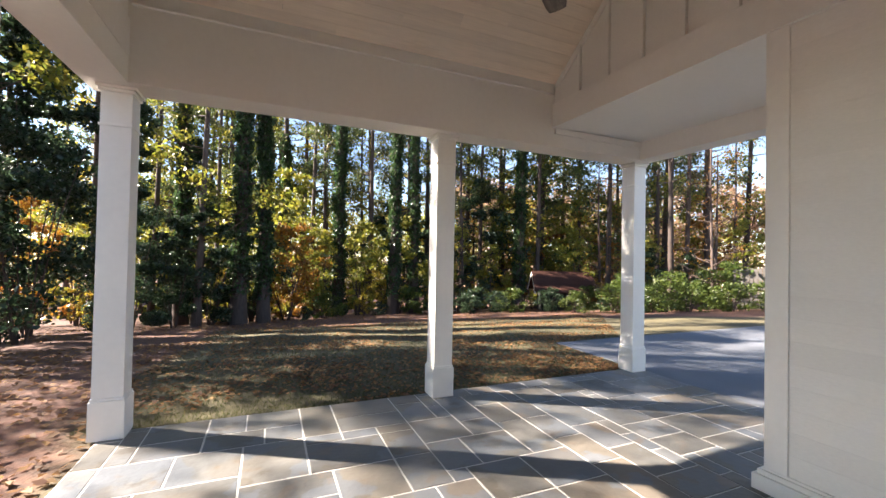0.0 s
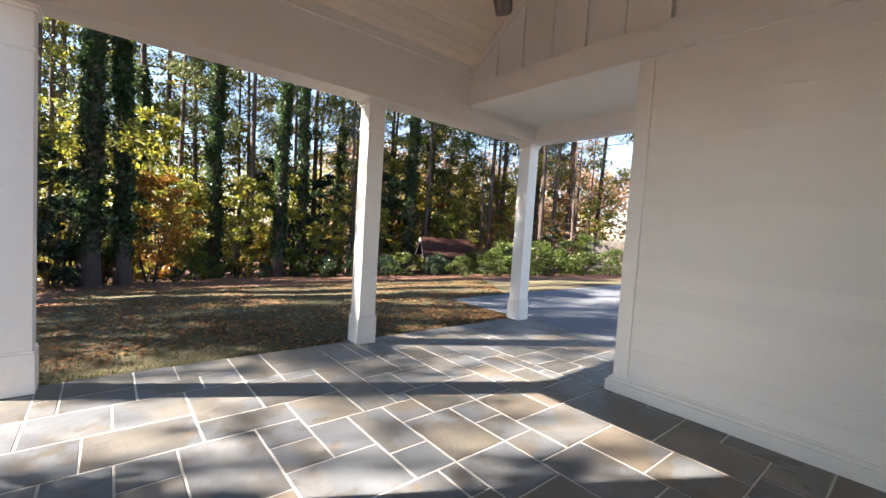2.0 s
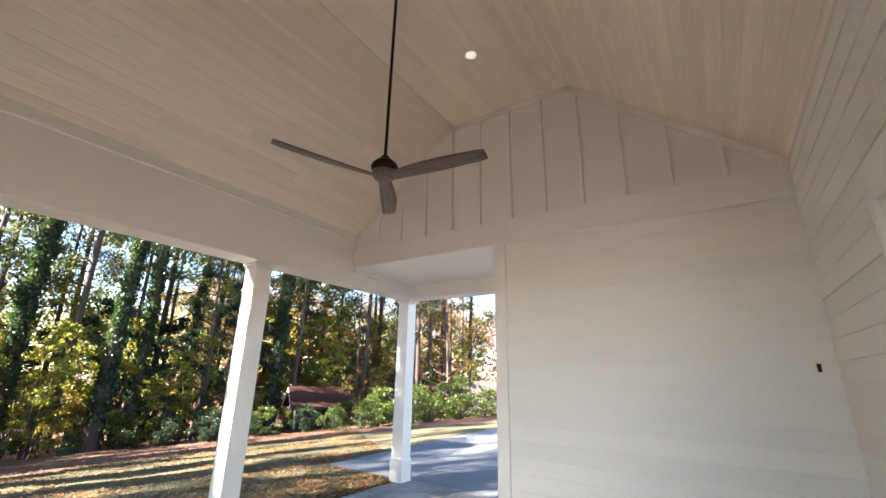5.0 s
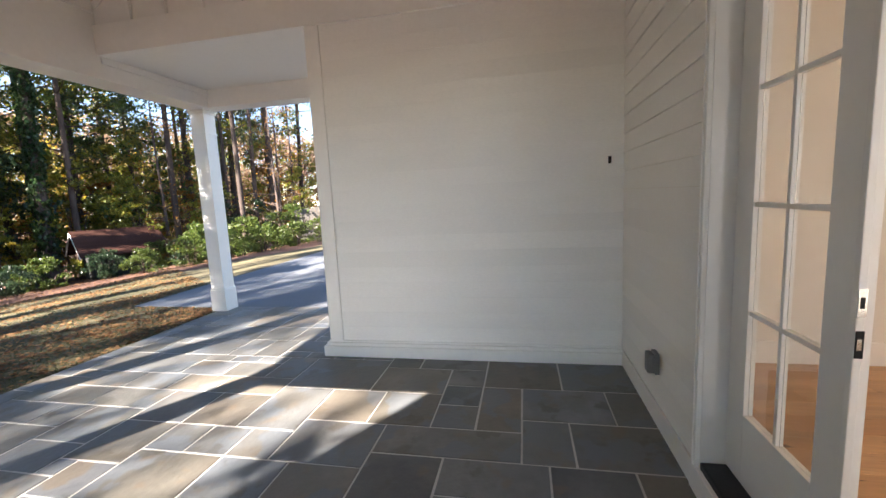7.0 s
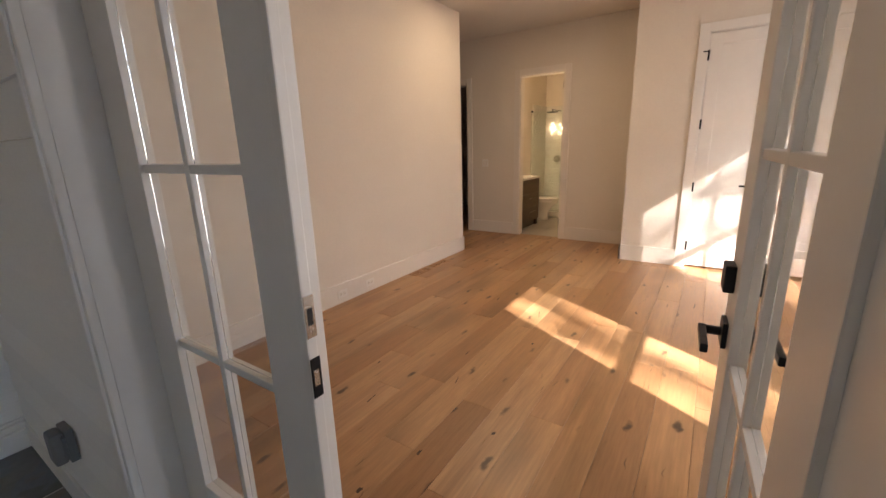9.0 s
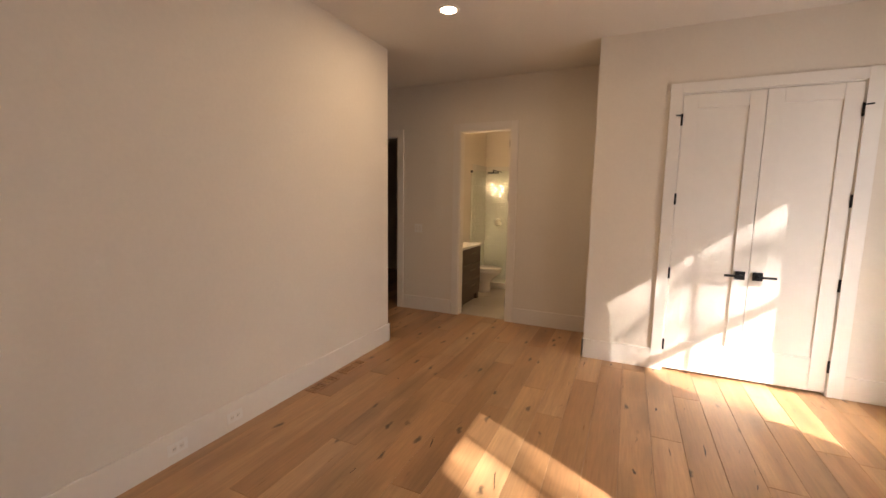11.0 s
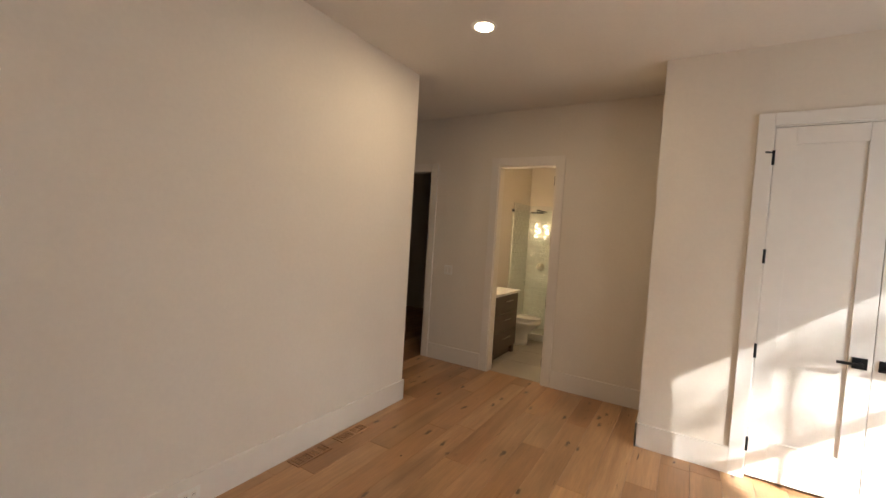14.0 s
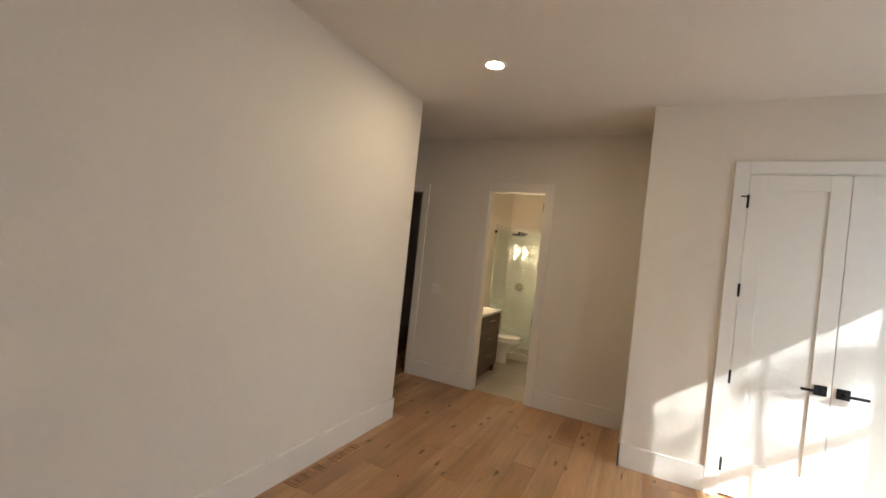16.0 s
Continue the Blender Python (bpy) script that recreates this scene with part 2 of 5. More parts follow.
MARBLE = material("marble_tile", (0.40, 0.36, 0.30), 0.45, big=(2.5, 0.08), fine=(9, 0.05), bump=0.02, spread=0.06)
LAMP_DIM = glow_material("lamp_lens_faint", (1.0, 0.93, 0.84), 0.06)
LAMP_ON = glow_material("lamp_lens_lit", (1.0, 0.80, 0.55), 12.0)
BULB = glow_material("bulb_lit", (1.0, 0.74, 0.45), 9.0)
LEAF_GREEN = leaf_material("green_leaves", [(0.040, 0.072, 0.014), (0.075, 0.11, 0.022), (0.115, 0.145, 0.028), (0.05, 0.085, 0.018)])
LEAF_OLIVE = leaf_material("olive_autumn_leaves", [(0.11, 0.145, 0.022), (0.20, 0.215, 0.028), (0.29, 0.25, 0.035), (0.14, 0.14, 0.03)])
LEAF_YELLOW = leaf_material("yellow_autumn_leaves", [(0.40, 0.28, 0.03), (0.30, 0.26, 0.035), (0.46, 0.28, 0.025), (0.21, 0.20, 0.035)])
LEAF_ORANGE = leaf_material("orange_autumn_leaves", [(0.30, 0.115, 0.02), (0.34, 0.165, 0.02), (0.22, 0.085, 0.02), (0.26, 0.17, 0.03)])
LEAF_TAN = leaf_material("tan_autumn_leaves", [(0.22, 0.14, 0.085), (0.30, 0.20, 0.12), (0.26, 0.155, 0.10), (0.20, 0.165, 0.07)])
LEAF_DARK = leaf_material("dark_evergreen_leaves", [(0.018, 0.04, 0.02), (0.032, 0.058, 0.028), (0.045, 0.07, 0.036), (0.022, 0.045, 0.018)], rough=0.3)
IVY = leaf_material("ivy_leaves", [(0.02, 0.05, 0.018), (0.038, 0.078, 0.026), (0.058, 0.092, 0.03), (0.026, 0.056, 0.02)], rough=0.3)
NEEDLES = leaf_material("pine_needles", [(0.045, 0.072, 0.026), (0.075, 0.10, 0.034), (0.105, 0.115, 0.036), (0.058, 0.082, 0.024)])
LITTER = leaf_material("fallen_leaves", [(0.22, 0.105, 0.045), (0.30, 0.16, 0.06), (0.17, 0.075, 0.035), (0.34, 0.21, 0.09), (0.13, 0.06, 0.035)], rough=0.7)
BLADES = leaf_material("grass_blades", [(0.055, 0.072, 0.016), (0.085, 0.09, 0.024), (0.045, 0.064, 0.014), (0.14, 0.11, 0.045)], rough=0.6)


def ground_material():
    """Thin lawn in front, reddish pine straw round and beyond it."""
    m = material("lawn_and_straw", (0.085, 0.07, 0.032), 0.95, big=(0.45, 0.45), fine=(11, 0.4), bump=0.8, bump_scale=30)
    n, link = m.node_tree.nodes, m.node_tree.links.new
    bsdf = n["Principled BSDF"]
    lawn = bsdf.inputs["Base Color"].links[0].from_socket
    coord = n.new("ShaderNodeTexCoord")
    sep = n.new("ShaderNodeSeparateXYZ")
    link(coord.outputs["Object"], sep.inputs[0])
    wob = n.new("ShaderNodeTexNoise")
    wob.inputs["Scale"].default_value, wob.inputs["Detail"].default_value = 0.5, 5
    link(coord.outputs["Object"], wob.inputs["Vector"])
    def edge(socket, lo, hi, wobble):
        k = n.new("ShaderNodeMath")
        k.operation, k.inputs[1].default_value = "MULTIPLY_ADD", wobble
        link(wob.outputs["Fac"], k.inputs[0]), link(socket, k.inputs[2])
        r = n.new("ShaderNodeMapRange")
        r.interpolation_type = "SMOOTHSTEP"
        r.inputs["From Min"].default_value, r.inputs["From Max"].default_value = lo + wobble / 2, hi + wobble / 2
        link(k.outputs[0], r.inputs["Value"])
        return r.outputs[0]
    slant = n.new("ShaderNodeMath")
    slant.operation, slant.inputs[1].default_value = "MULTIPLY_ADD", 0.9
    link(sep.outputs["X"], slant.inputs[0]), link(sep.outputs["Y"], slant.inputs[2])
    reach = n.new("ShaderNodeMath")
    reach.operation, reach.inputs[1].default_value = "SUBTRACT", 8.6
    link(slant.outputs[0], reach.inputs[0])
    outer = n.new("ShaderNodeMath")
    outer.operation = "MAXIMUM"
    link(reach.outputs[0], outer.inputs[0]), link(sep.outputs["Y"], outer.inputs[1])
    far = edge(outer.outputs[0], 15.6, 16.2, 2.0)
    west = edge(sep.outputs["X"], -0.6, -1.3, 1.6)
    most = n.new("ShaderNodeMath")
    most.operation = "MAXIMUM"
    link(far, most.inputs[0]), link(west, most.inputs[1])
    straw = n.new("ShaderNodeTexNoise")
    straw.inputs["Scale"].default_value, straw.inputs["Detail"].default_value = 9, 8
    link(coord.outputs["Object"], straw.inputs["Vector"])
    ramp = n.new("ShaderNodeValToRGB")
    for e, (p, c) in zip(ramp.color_ramp.elements, ((0.3, (0.05, 0.022, 0.014, 1)), (0.75, (0.18, 0.080, 0.048, 1)))):
        e.position, e.color = p, c
    link(straw.outputs["Fac"], ramp.inputs["Fac"])
    mix = n.new("ShaderNodeMix")
    mix.data_type = "RGBA"
    link(most.outputs[0], mix.inputs["Factor"])
    link(lawn, mix.inputs["A"]), link(ramp.outputs["Color"], mix.inputs["B"])
    link(mix.outputs["Result"], bsdf.inputs["Base Color"])
    return m


GROUND = ground_material()


# ---- mesh helpers ----
def box(bm, x0, x1, y0, y1, z0, z1, m=None):
    v = [bm.verts.new((x, y, z)) for x in (x0, x1) for y in (y0, y1) for z in (z0, z1)]
    if m:
        for k in v:
            k.co = m @ k.co
    for f in ((0, 1, 3, 2), (4, 6, 7, 5), (0, 4, 5, 1), (2, 3, 7, 6), (0, 2, 6, 4), (1, 5, 7, 3)):
        bm.faces.new([v[k] for k in f])
    return v


def soft_box(x0, x1, y0, y1, z0, z1, r=0.004, seg=2):
    bm = bmesh.new()
    box(bm, x0, x1, y0, y1, z0, z1)
    bmesh.ops.recalc_face_normals(bm, faces=bm.faces)
    bmesh.ops.bevel(bm, geom=bm.edges[:], offset=r, segments=seg, affect="EDGES", profile=0.6)
    return bm


def boxes(*spans):
    bm = bmesh.new()
    for s in spans:
        box(bm, *s)
    bmesh.ops.recalc_face_normals(bm, faces=bm.faces)
    return bm


def lathe(profile, seg=24):
    """A turned body round z from rows of (radius, z)."""
    bm = bmesh.new()
    rings = []
    for r, z in profile:
        rings.append([bm.verts.new((r * math.cos(2 * math.pi * k / seg), r * math.sin(2 * math.pi * k / seg), z)) for k in range(seg)])
    for lo, hi in zip(rings, rings[1:]):
        for k in range(seg):
            bm.faces.new((lo[k], lo[(k + 1) % seg], hi[(k + 1) % seg], hi[k]))
    bm.faces.new(rings[0][::-1]), bm.faces.new(rings[-1])
    bmesh.ops.recalc_face_normals(bm, faces=bm.faces)
    return bm


def rod(a, b, r, seg=12, r2=None):
    a, b = Vector(a), Vector(b)
    bm = bmesh.new()
    bmesh.ops.create_cone(bm, cap_ends=True, segments=seg, radius1=r, radius2=r if r2 is None else r2, depth=(b - a).length)
    bm.transform(Matrix.Translation((a + b) / 2) @ (b - a).to_track_quat("Z", "Y").to_matrix().to_4x4())
    return bm


def mesh_of(name, bm, mat, smooth=False):
    me = bpy.data.meshes.new(name)
    bm.to_mesh(me)
    bm.free()
    me.materials.append(mat)
    if smooth:
        for p in me.polygons:
            p.use_smooth = True
    return me


def part(name, bm, mat, parent=None, label="", smooth=False):
    ob = new(name, mesh_of(name, bm, mat, smooth))
    ob.parent = parent
    if label:
        ob["label"] = label
    return ob


def piece(name, me, parent, m=None):
    ob = new(name, me)
    ob.parent = parent
    if m is not None:
        ob.matrix_basis = m
    return ob


def structure(name, bm, mat, label, category):
    return tagged(part(name, bm, mat), label, category, kind="structure")


def walls(name, spans, mat, label, category="wall"):
    w = structure(name, boxes(spans[0]), mat, label, category)
    for sp in spans[1:]:
        part("wall_section", boxes(sp), mat, w)
    return w


def thing(name, m, label, category, group=""):
    ob = new(name)
    ob.empty_display_size = 0.1
    ob.matrix_basis = m
    return tagged(ob, label, category, group)


# ---- plan ----
XE, XW, YD, YN = 4.09, -0.70, -0.885, 4.66       # porch: east face, west face, door wall, north beam
BEAM_Z, BAND_Z, GABLE_Z, FLAT_Z = 3.17, 3.43, 3.735, 5.42
FLOOR_Z, CEIL_Z = 0.17, 3.22                     # bedroom
ROOF = [(-0.96, GABLE_Z), (1.04, FLAT_Z), (2.80, FLAT_Z), (4.66, 3.98), (5.03, 3.69)]


def roof_z(y):
    for (y0, z0), (y1, z1) in zip(ROOF, ROOF[1:]):
        if y0 <= y <= y1:
            return z0 + (z1 - z0) * (y - y0) / (y1 - y0)
    return ROOF[-1][1]


def ground_z(x, y):
    drop = max(0.0, y - 7.0)
    rough = 0.05 * noise.noise(Vector((x * 0.35, y * 0.35, 0.0))) if y > 7 else 0.0
    return -0.018 - 0.113 * min(drop, 40) + rough * min(1, drop / 3)


# ---- ground ----
def build_ground():
    xs = sorted({*np.linspace(-24, 36, 76), *(-400.0, -150.0, -60.0, -36.0, 50.0, 80.0, 180.0, 400.0)})
    ys = sorted({*np.linspace(-14, 46, 76), *(-400.0, -120.0, -40.0, 60.0, 90.0, 180.0, 400.0)})
    bm = bmesh.new()
    grid = [[bm.verts.new((x, y, ground_z(x, y))) for x in xs] for y in ys]
    for r0, r1 in zip(grid, grid[1:]):
        for k in range(len(xs) - 1):
            bm.faces.new((r0[k], r0[k + 1], r1[k + 1], r1[k]))
    return structure("ground", bm, GROUND, "thin autumn lawn edged with reddish pine straw, sloping down to the woods", "ground")


build_ground()
structure("patio", soft_box(5.965, 15.5, -3.0, 6.9, -0.3, -0.004, 0.01), CONCRETE, "smooth grey concrete patio beside the covered porch", "patio")

# ---- porch floor ----
porch_floor = structure("floor", soft_box(-0.72, 5.96, YD, 4.97, -0.3, -0.0015, 0.001), MORTAR, "mortar bed of the bluestone porch floor", "floor")


FLAG, FLAG_X, FLAG_Y = 0.166, 2.80, 0.40         # module of the flagstones and its origin
# flagstones as (first column, first row, columns, rows) of the module
FLAGS_DOOR = ((4, -4, 4, 4), (4, -8, 4, 4), (4, 0, 2, 2), (6, 0, 2, 4), (6, 4, 2, 2), (3, 2, 3, 4), (2, 0, 2, 2), (0, 0, 2, 2), (0, -2, 4, 2), (1, -6, 3, 4), (1, -8, 3, 2), (-2, -4, 3, 2),
              (-2, -8, 3, 4), (-2, -2, 2, 6), (-4, -3, 2, 4), (-7, -1, 3, 2), (-7, -3, 3, 2), (-6, -6, 4, 3), (-6, -8, 4, 2), (-5, 1, 3, 3), (-3, 4, 3, 4), (0, 2, 3, 3), (0, 5, 3, 3))
FLAGS_MIDDLE = ((3, 6, 4, 5), (-1, 8, 4, 3), (-3, 8, 2, 2), (-3, 10, 2, 2), (-3, 12, 2, 2), (-1, 11, 3, 3), (2, 11, 2, 4), (-6, 4, 3, 3), (-6, 7, 3, 3), (-6, 10, 3, 4), (-8, 10, 2, 2), (-8, 12, 2, 4),
                (-6, 14, 2, 2), (-10, 13, 2, 3), (-10, 16, 3, 3), (-12, 15, 2, 2), (-12, 13, 2, 2), (-12, 10, 4, 3), (-15, 12, 3, 5), (-14, 17, 4, 2), (-4, 14, 3, 3))
FLAGS_LAWN = ((-14, 19, 3, 4), (-11, 19, 4, 3), (-13, 23, 2, 2), (-16, 23, 3, 2), (-19, 23, 3, 2), (-19, 25, 3, 3), (-16, 25, 2, 3), (-14, 25, 3, 3), (-11, 23, 2, 5), (-9, 23, 4, 2), (-20, 20, 3, 3),
              (-17, 20, 3, 3), (-18, 17, 4, 3), (-22, 17, 4, 3), (-19, 14, 2, 3), (-17, 15, 2, 2), (-17, 12, 2, 3))


def stone_plan(x0, x1, y0, y1, rng):
    """The laid flagstones, and random ashlar where none is named, on one square module: rows of (x, y, w, h)."""
    i0, j0 = math.floor((x0 - FLAG_X) / FLAG), math.floor((y0 - FLAG_Y) / FLAG)
    nx, ny = math.ceil((x1 - FLAG_X) / FLAG) - i0, math.ceil((y1 - FLAG_Y) / FLAG) - j0
    taken = np.zeros((nx, ny), bool)
    out = []

    def lay(i, j, w, h):
        taken[max(i, 0):i + w, max(j, 0):j + h] = True
        a, b = max(x0, FLAG_X + (i + i0) * FLAG), min(x1, FLAG_X + (i + i0 + w) * FLAG)
        c, d = max(y0, FLAG_Y + (j + j0) * FLAG), min(y1, FLAG_Y + (j + j0 + h) * FLAG)
        if b - a > 0.03 and d - c > 0.03:
            out.append((a, c, b - a, d - c))

    for i, j, w, h in FLAGS_DOOR + FLAGS_MIDDLE + FLAGS_LAWN:
        lay(i - i0, j - j0, w, h)
    sizes = [(3, 4), (4, 3), (3, 2), (2, 3), (4, 2), (2, 4), (3, 3), (2, 2), (5, 3), (3, 5), (2, 1), (1, 2), (1, 1)]
    weight = [5, 5, 5, 5, 3, 3, 5, 3, 3, 3, 0.6, 0.6, 0.1]
    for j in range(ny):
        for i in range(nx):
            if taken[i, j]:
                continue
            order = sorted(range(len(sizes)), key=lambda k: -weight[k] * rng.random() ** 0.6)
            for k in order + [len(sizes) - 1]:
                w, h = sizes[k]
                if i + w <= nx and j + h <= ny and not taken[i:i + w, j:j + h].any():
                    break
            lay(i, j, w, h)
    return out


def stone_mesh(w, h, rng):
    bm = bmesh.new()
    g = 0.006
    lift = rng.uniform(-0.0015, 0.0015)
    box(bm, g, w - g, g, h - g, -0.03, 0.002 + lift)
    for v in bm.verts:
        v.co.x += rng.uniform(-0.0025, 0.0025)
        v.co.y += rng.uniform(-0.0025, 0.0025)
    bmesh.ops.recalc_face_normals(bm, faces=bm.faces)
    top = [e for e in bm.edges if all(v.co.z > 0 for v in e.verts)]
    bmesh.ops.bevel(bm, geom=top, offset=0.004, segments=1, affect="EDGES")
    return mesh_of("stone", bm, STONE)


# ---- porch walls ----
def shiplap(parent, axis, face, spans, z0, z1, pitch, inward, lap):
    """Boards, each an own piece, along a wall whose face stands at axis = face; spans of (from, to, zmin, zmax)."""
    z = z0
    while z < z1 - 0.02:
        top = min(z + pitch, z1)
        for a, b, zmin, zmax in spans:
            lo, hi = max(z, zmin), min(top, zmax)
            if hi - lo < 0.02:
                continue
            bm = bmesh.new()
            d0, d1 = (0.014, 0.003) if lap else (0.005, 0.005)
            if axis == "x":
                v = box(bm, face, face + inward * 0.02, a, b, lo + (0.0025 if lap else 0.0004), hi - (0.0 if lap else 0.0004))
                for k in v[:4]:
                    k.co.x = face - inward * (d0 if k.co.z < (lo + hi) / 2 else d1)
            else:
                v = box(bm, a, b, face, face + inward * 0.02, lo + 0.0025, hi - (0.0 if lap else 0.0012))
                for k in (v[0], v[1], v[4], v[5]):
                    k.co.y = face - inward * (d0 if k.co.z < (lo + hi) / 2 else d1)
            bmesh.ops.recalc_face_normals(bm, faces=bm.faces)
            piece("board", mesh_of("board", bm, SIDING), parent)
        z = top


east = structure("wall_east", boxes((XE, XE + 0.2, YD, 2.12, 0, BAND_Z)), SIDING, "white shiplap end wall of the porch", "wall")
shiplap(east, "x", XE, [(YD + 0.002, 1.985, 0.16, BAND_Z)], 0.16, BAND_Z, 0.162, 1, False)
part("corner_board", soft_box(XE - 0.022, XE + 0.21, 1.985, 2.135, 0.14, BAND_Z, 0.003), PAINT, east)
for k, (proud, lo, hi) in enumerate(((0.07, 0.0, 0.115), (0.045, 0.115, 0.15), (0.025, 0.15, 0.168))):
    part("plinth", soft_box(XE - proud, XE + 0.2 + proud * 0.5, YD + 0.01, 2.125 + proud, lo, hi, 0.006), PAINT, east)

gable_e = structure("wall_gable_east", bmesh.new(), SIDING, "white board and batten gable above the porch opening", "wall")


def gable(ob, x0, x1, z_low):
    bm = bmesh.new()
    ring = [(YD - 0.08, z_low), (5.03, z_low)] + [(y, z - 0.012) for y, z in reversed(ROOF)]
    a = [bm.verts.new((x0, y, z)) for y, z in ring]
    b = [bm.verts.new((x1, y, z)) for y, z in ring]
    bm.faces.new(a), bm.faces.new(b[::-1])
    for k in range(len(ring)):
        q = (k + 1) % len(ring)
        bm.faces.new((a[k], b[k], b[q], a[q]))
    bmesh.ops.recalc_face_normals(bm, faces=bm.faces)
    bm.to_mesh(ob.data)
    bm.free()


gable(gable_e, XE, XE + 0.2, BAND_Z)
part("frieze_board", soft_box(XE - 0.036, XE + 0.001, -0.945, YN, BAND_Z - 0.01, GABLE_Z, 0.003), PAINT, gable_e)
for k in range(12):
    y = 0.974 + (k - 4) * 0.4565
    if YD < y < YN - 0.05:
        part("batten", soft_box(XE - 0.04, XE + 0.001, y - 0.02, y + 0.02, GABLE_Z, roof_z(y) - 0.06, 0.003, 1), PAINT, gable_e)


def rake(parent, x, sign):
    for (y0, z0), (y1, z1) in zip(ROOF[:4], ROOF[1:4]):
        length, ang = math.hypot(y1 - y0, z1 - z0), math.degrees(math.atan2(z1 - z0, y1 - y0))
        bm = soft_box(min(0, -0.018 * sign), max(0, -0.018 * sign), -0.01, length + 0.01, -0.085, -0.002, 0.002, 1)
        bm.transform(pose(x, y0, z0, ang))
        part("rake_trim", bm, PAINT, parent)


rake(gable_e, XE, 1)
gable_w = structure("wall_gable_west", bmesh.new(), SIDING, "white board and batten gable above the west beam", "wall")
gable(gable_w, -0.90, -0.56, BEAM_Z + 0.3)
part("frieze_board", soft_box(-0.561, -0.54, YD + 0.02, YN, 3.40, GABLE_Z, 0.003), PAINT, gable_w)
for k in range(12):
    y = 0.974 + (k - 4) * 0.4565
    if YD < y < YN - 0.05:
        part("batten", soft_box(-0.561, -0.54, y - 0.022, y + 0.022, GABLE_Z, roof_z(y) - 0.06, 0.003, 1), PAINT, gable_w)
rake(gable_w, -0.56, -1)
beam_w = structure("beam_west", soft_box(-0.90, -0.545, -1.0, YN - 0.001, BEAM_Z, 3.47, 0.005), PAINT, "boxed white beam on the west side of the porch", "beam")
west = structure("wall_west", boxes((-0.90, XW, 2.3, 3.05, 0, BEAM_Z)), SIDING, "white shiplap pier on the west side of the porch", "wall")
shiplap(west, "x", XW, [(2.42, 3.0, 0.16, BEAM_Z)], 0.16, BEAM_Z, 0.162, -1, False)
part("corner_board", soft_box(-0.91, XW + 0.022, 2.29, 2.42, 0.0, BEAM_Z, 0.003), PAINT, west)
part("corner_board", soft_box(-0.91, XW + 0.022, 3.0, 3.13, 0.0, BEAM_Z, 0.003), PAINT, west)

beam_n = structure("beam_north", soft_box(-0.90, 5.955, YN, 5.03, BEAM_Z, 3.99, 0.006), PAINT, "deep boxed white beam along the lawn side", "beam")
part("crown_trim", soft_box(-0.53, XE - 0.03, YN - 0.022, YN + 0.001, 3.865, 4.0, 0.006), PAINT, beam_n)
part("crown_bead", soft_box(-0.53, XE - 0.03, YN - 0.034, YN - 0.02, 3.865, 3.885, 0.005), PAINT, beam_n)
beam_e = structure("beam_east", soft_box(5.66, 5.955, 2.0, YN - 0.001, BEAM_Z, 3.45, 0.006), PAINT, "boxed white beam over the patio side", "beam")
structure("ceiling_passage", boxes((XE + 0.2, 5.66, YD, YN, BAND_Z, BAND_Z + 0.05), (XE, XE + 0.2, 2.13, YN, BAND_Z - 0.012, BAND_Z + 0.001)), PAINT, "smooth white soffit over the passage", "ceiling")
structure("trim_soffit", soft_box(XE + 0.003, 5.66, YN - 0.03, YN - 0.001, BAND_Z - 0.09, BAND_Z - 0.014, 0.004), PAINT, "white soffit trim", "trim")
structure("wall_house_east", boxes((XE + 0.2, 5.9, YD - 0.3, 1.95, 0, 3.43)), SIDING, "white house wall behind the porch end wall", "wall")
structure("roof", boxes((-1.3, 6.3, 1.0, 2.85, 5.62, 5.7)), ROOF_BROWN, "shingled porch roof", "roof")


def slab(name, y0, z0, y1, z1, x0, x1, thick, mat, label, category):
    bm = bmesh.new()
    v = []
    for x in (x0, x1):
        for y, z in ((y0, z0), (y1, z1), (y1, z1 + thick), (y0, z0 + thick)):
            v.append(bm.verts.new((x, y, z)))
    for f in ((0, 1, 2, 3), (7, 6, 5, 4), (0, 4, 5, 1), (1, 5, 6, 2), (2, 6, 7, 3), (3, 7, 4, 0)):
        bm.faces.new([v[k] for k in f])
    bmesh.ops.recalc_face_normals(bm, faces=bm.faces)
    return structure(name, bm, mat, label, category)


slab("roof_north", 2.80, 5.50, 5.3, 3.60, -1.25, 6.25, 0.12, ROOF_BROWN, "brown shingled roof slope over the lawn side", "roof")
slab("roof_south", -1.6, 3.32, 1.04, 5.50, -1.25, 6.25, 0.12, ROOF_BROWN, "brown shingled roof slope over the house side", "roof")


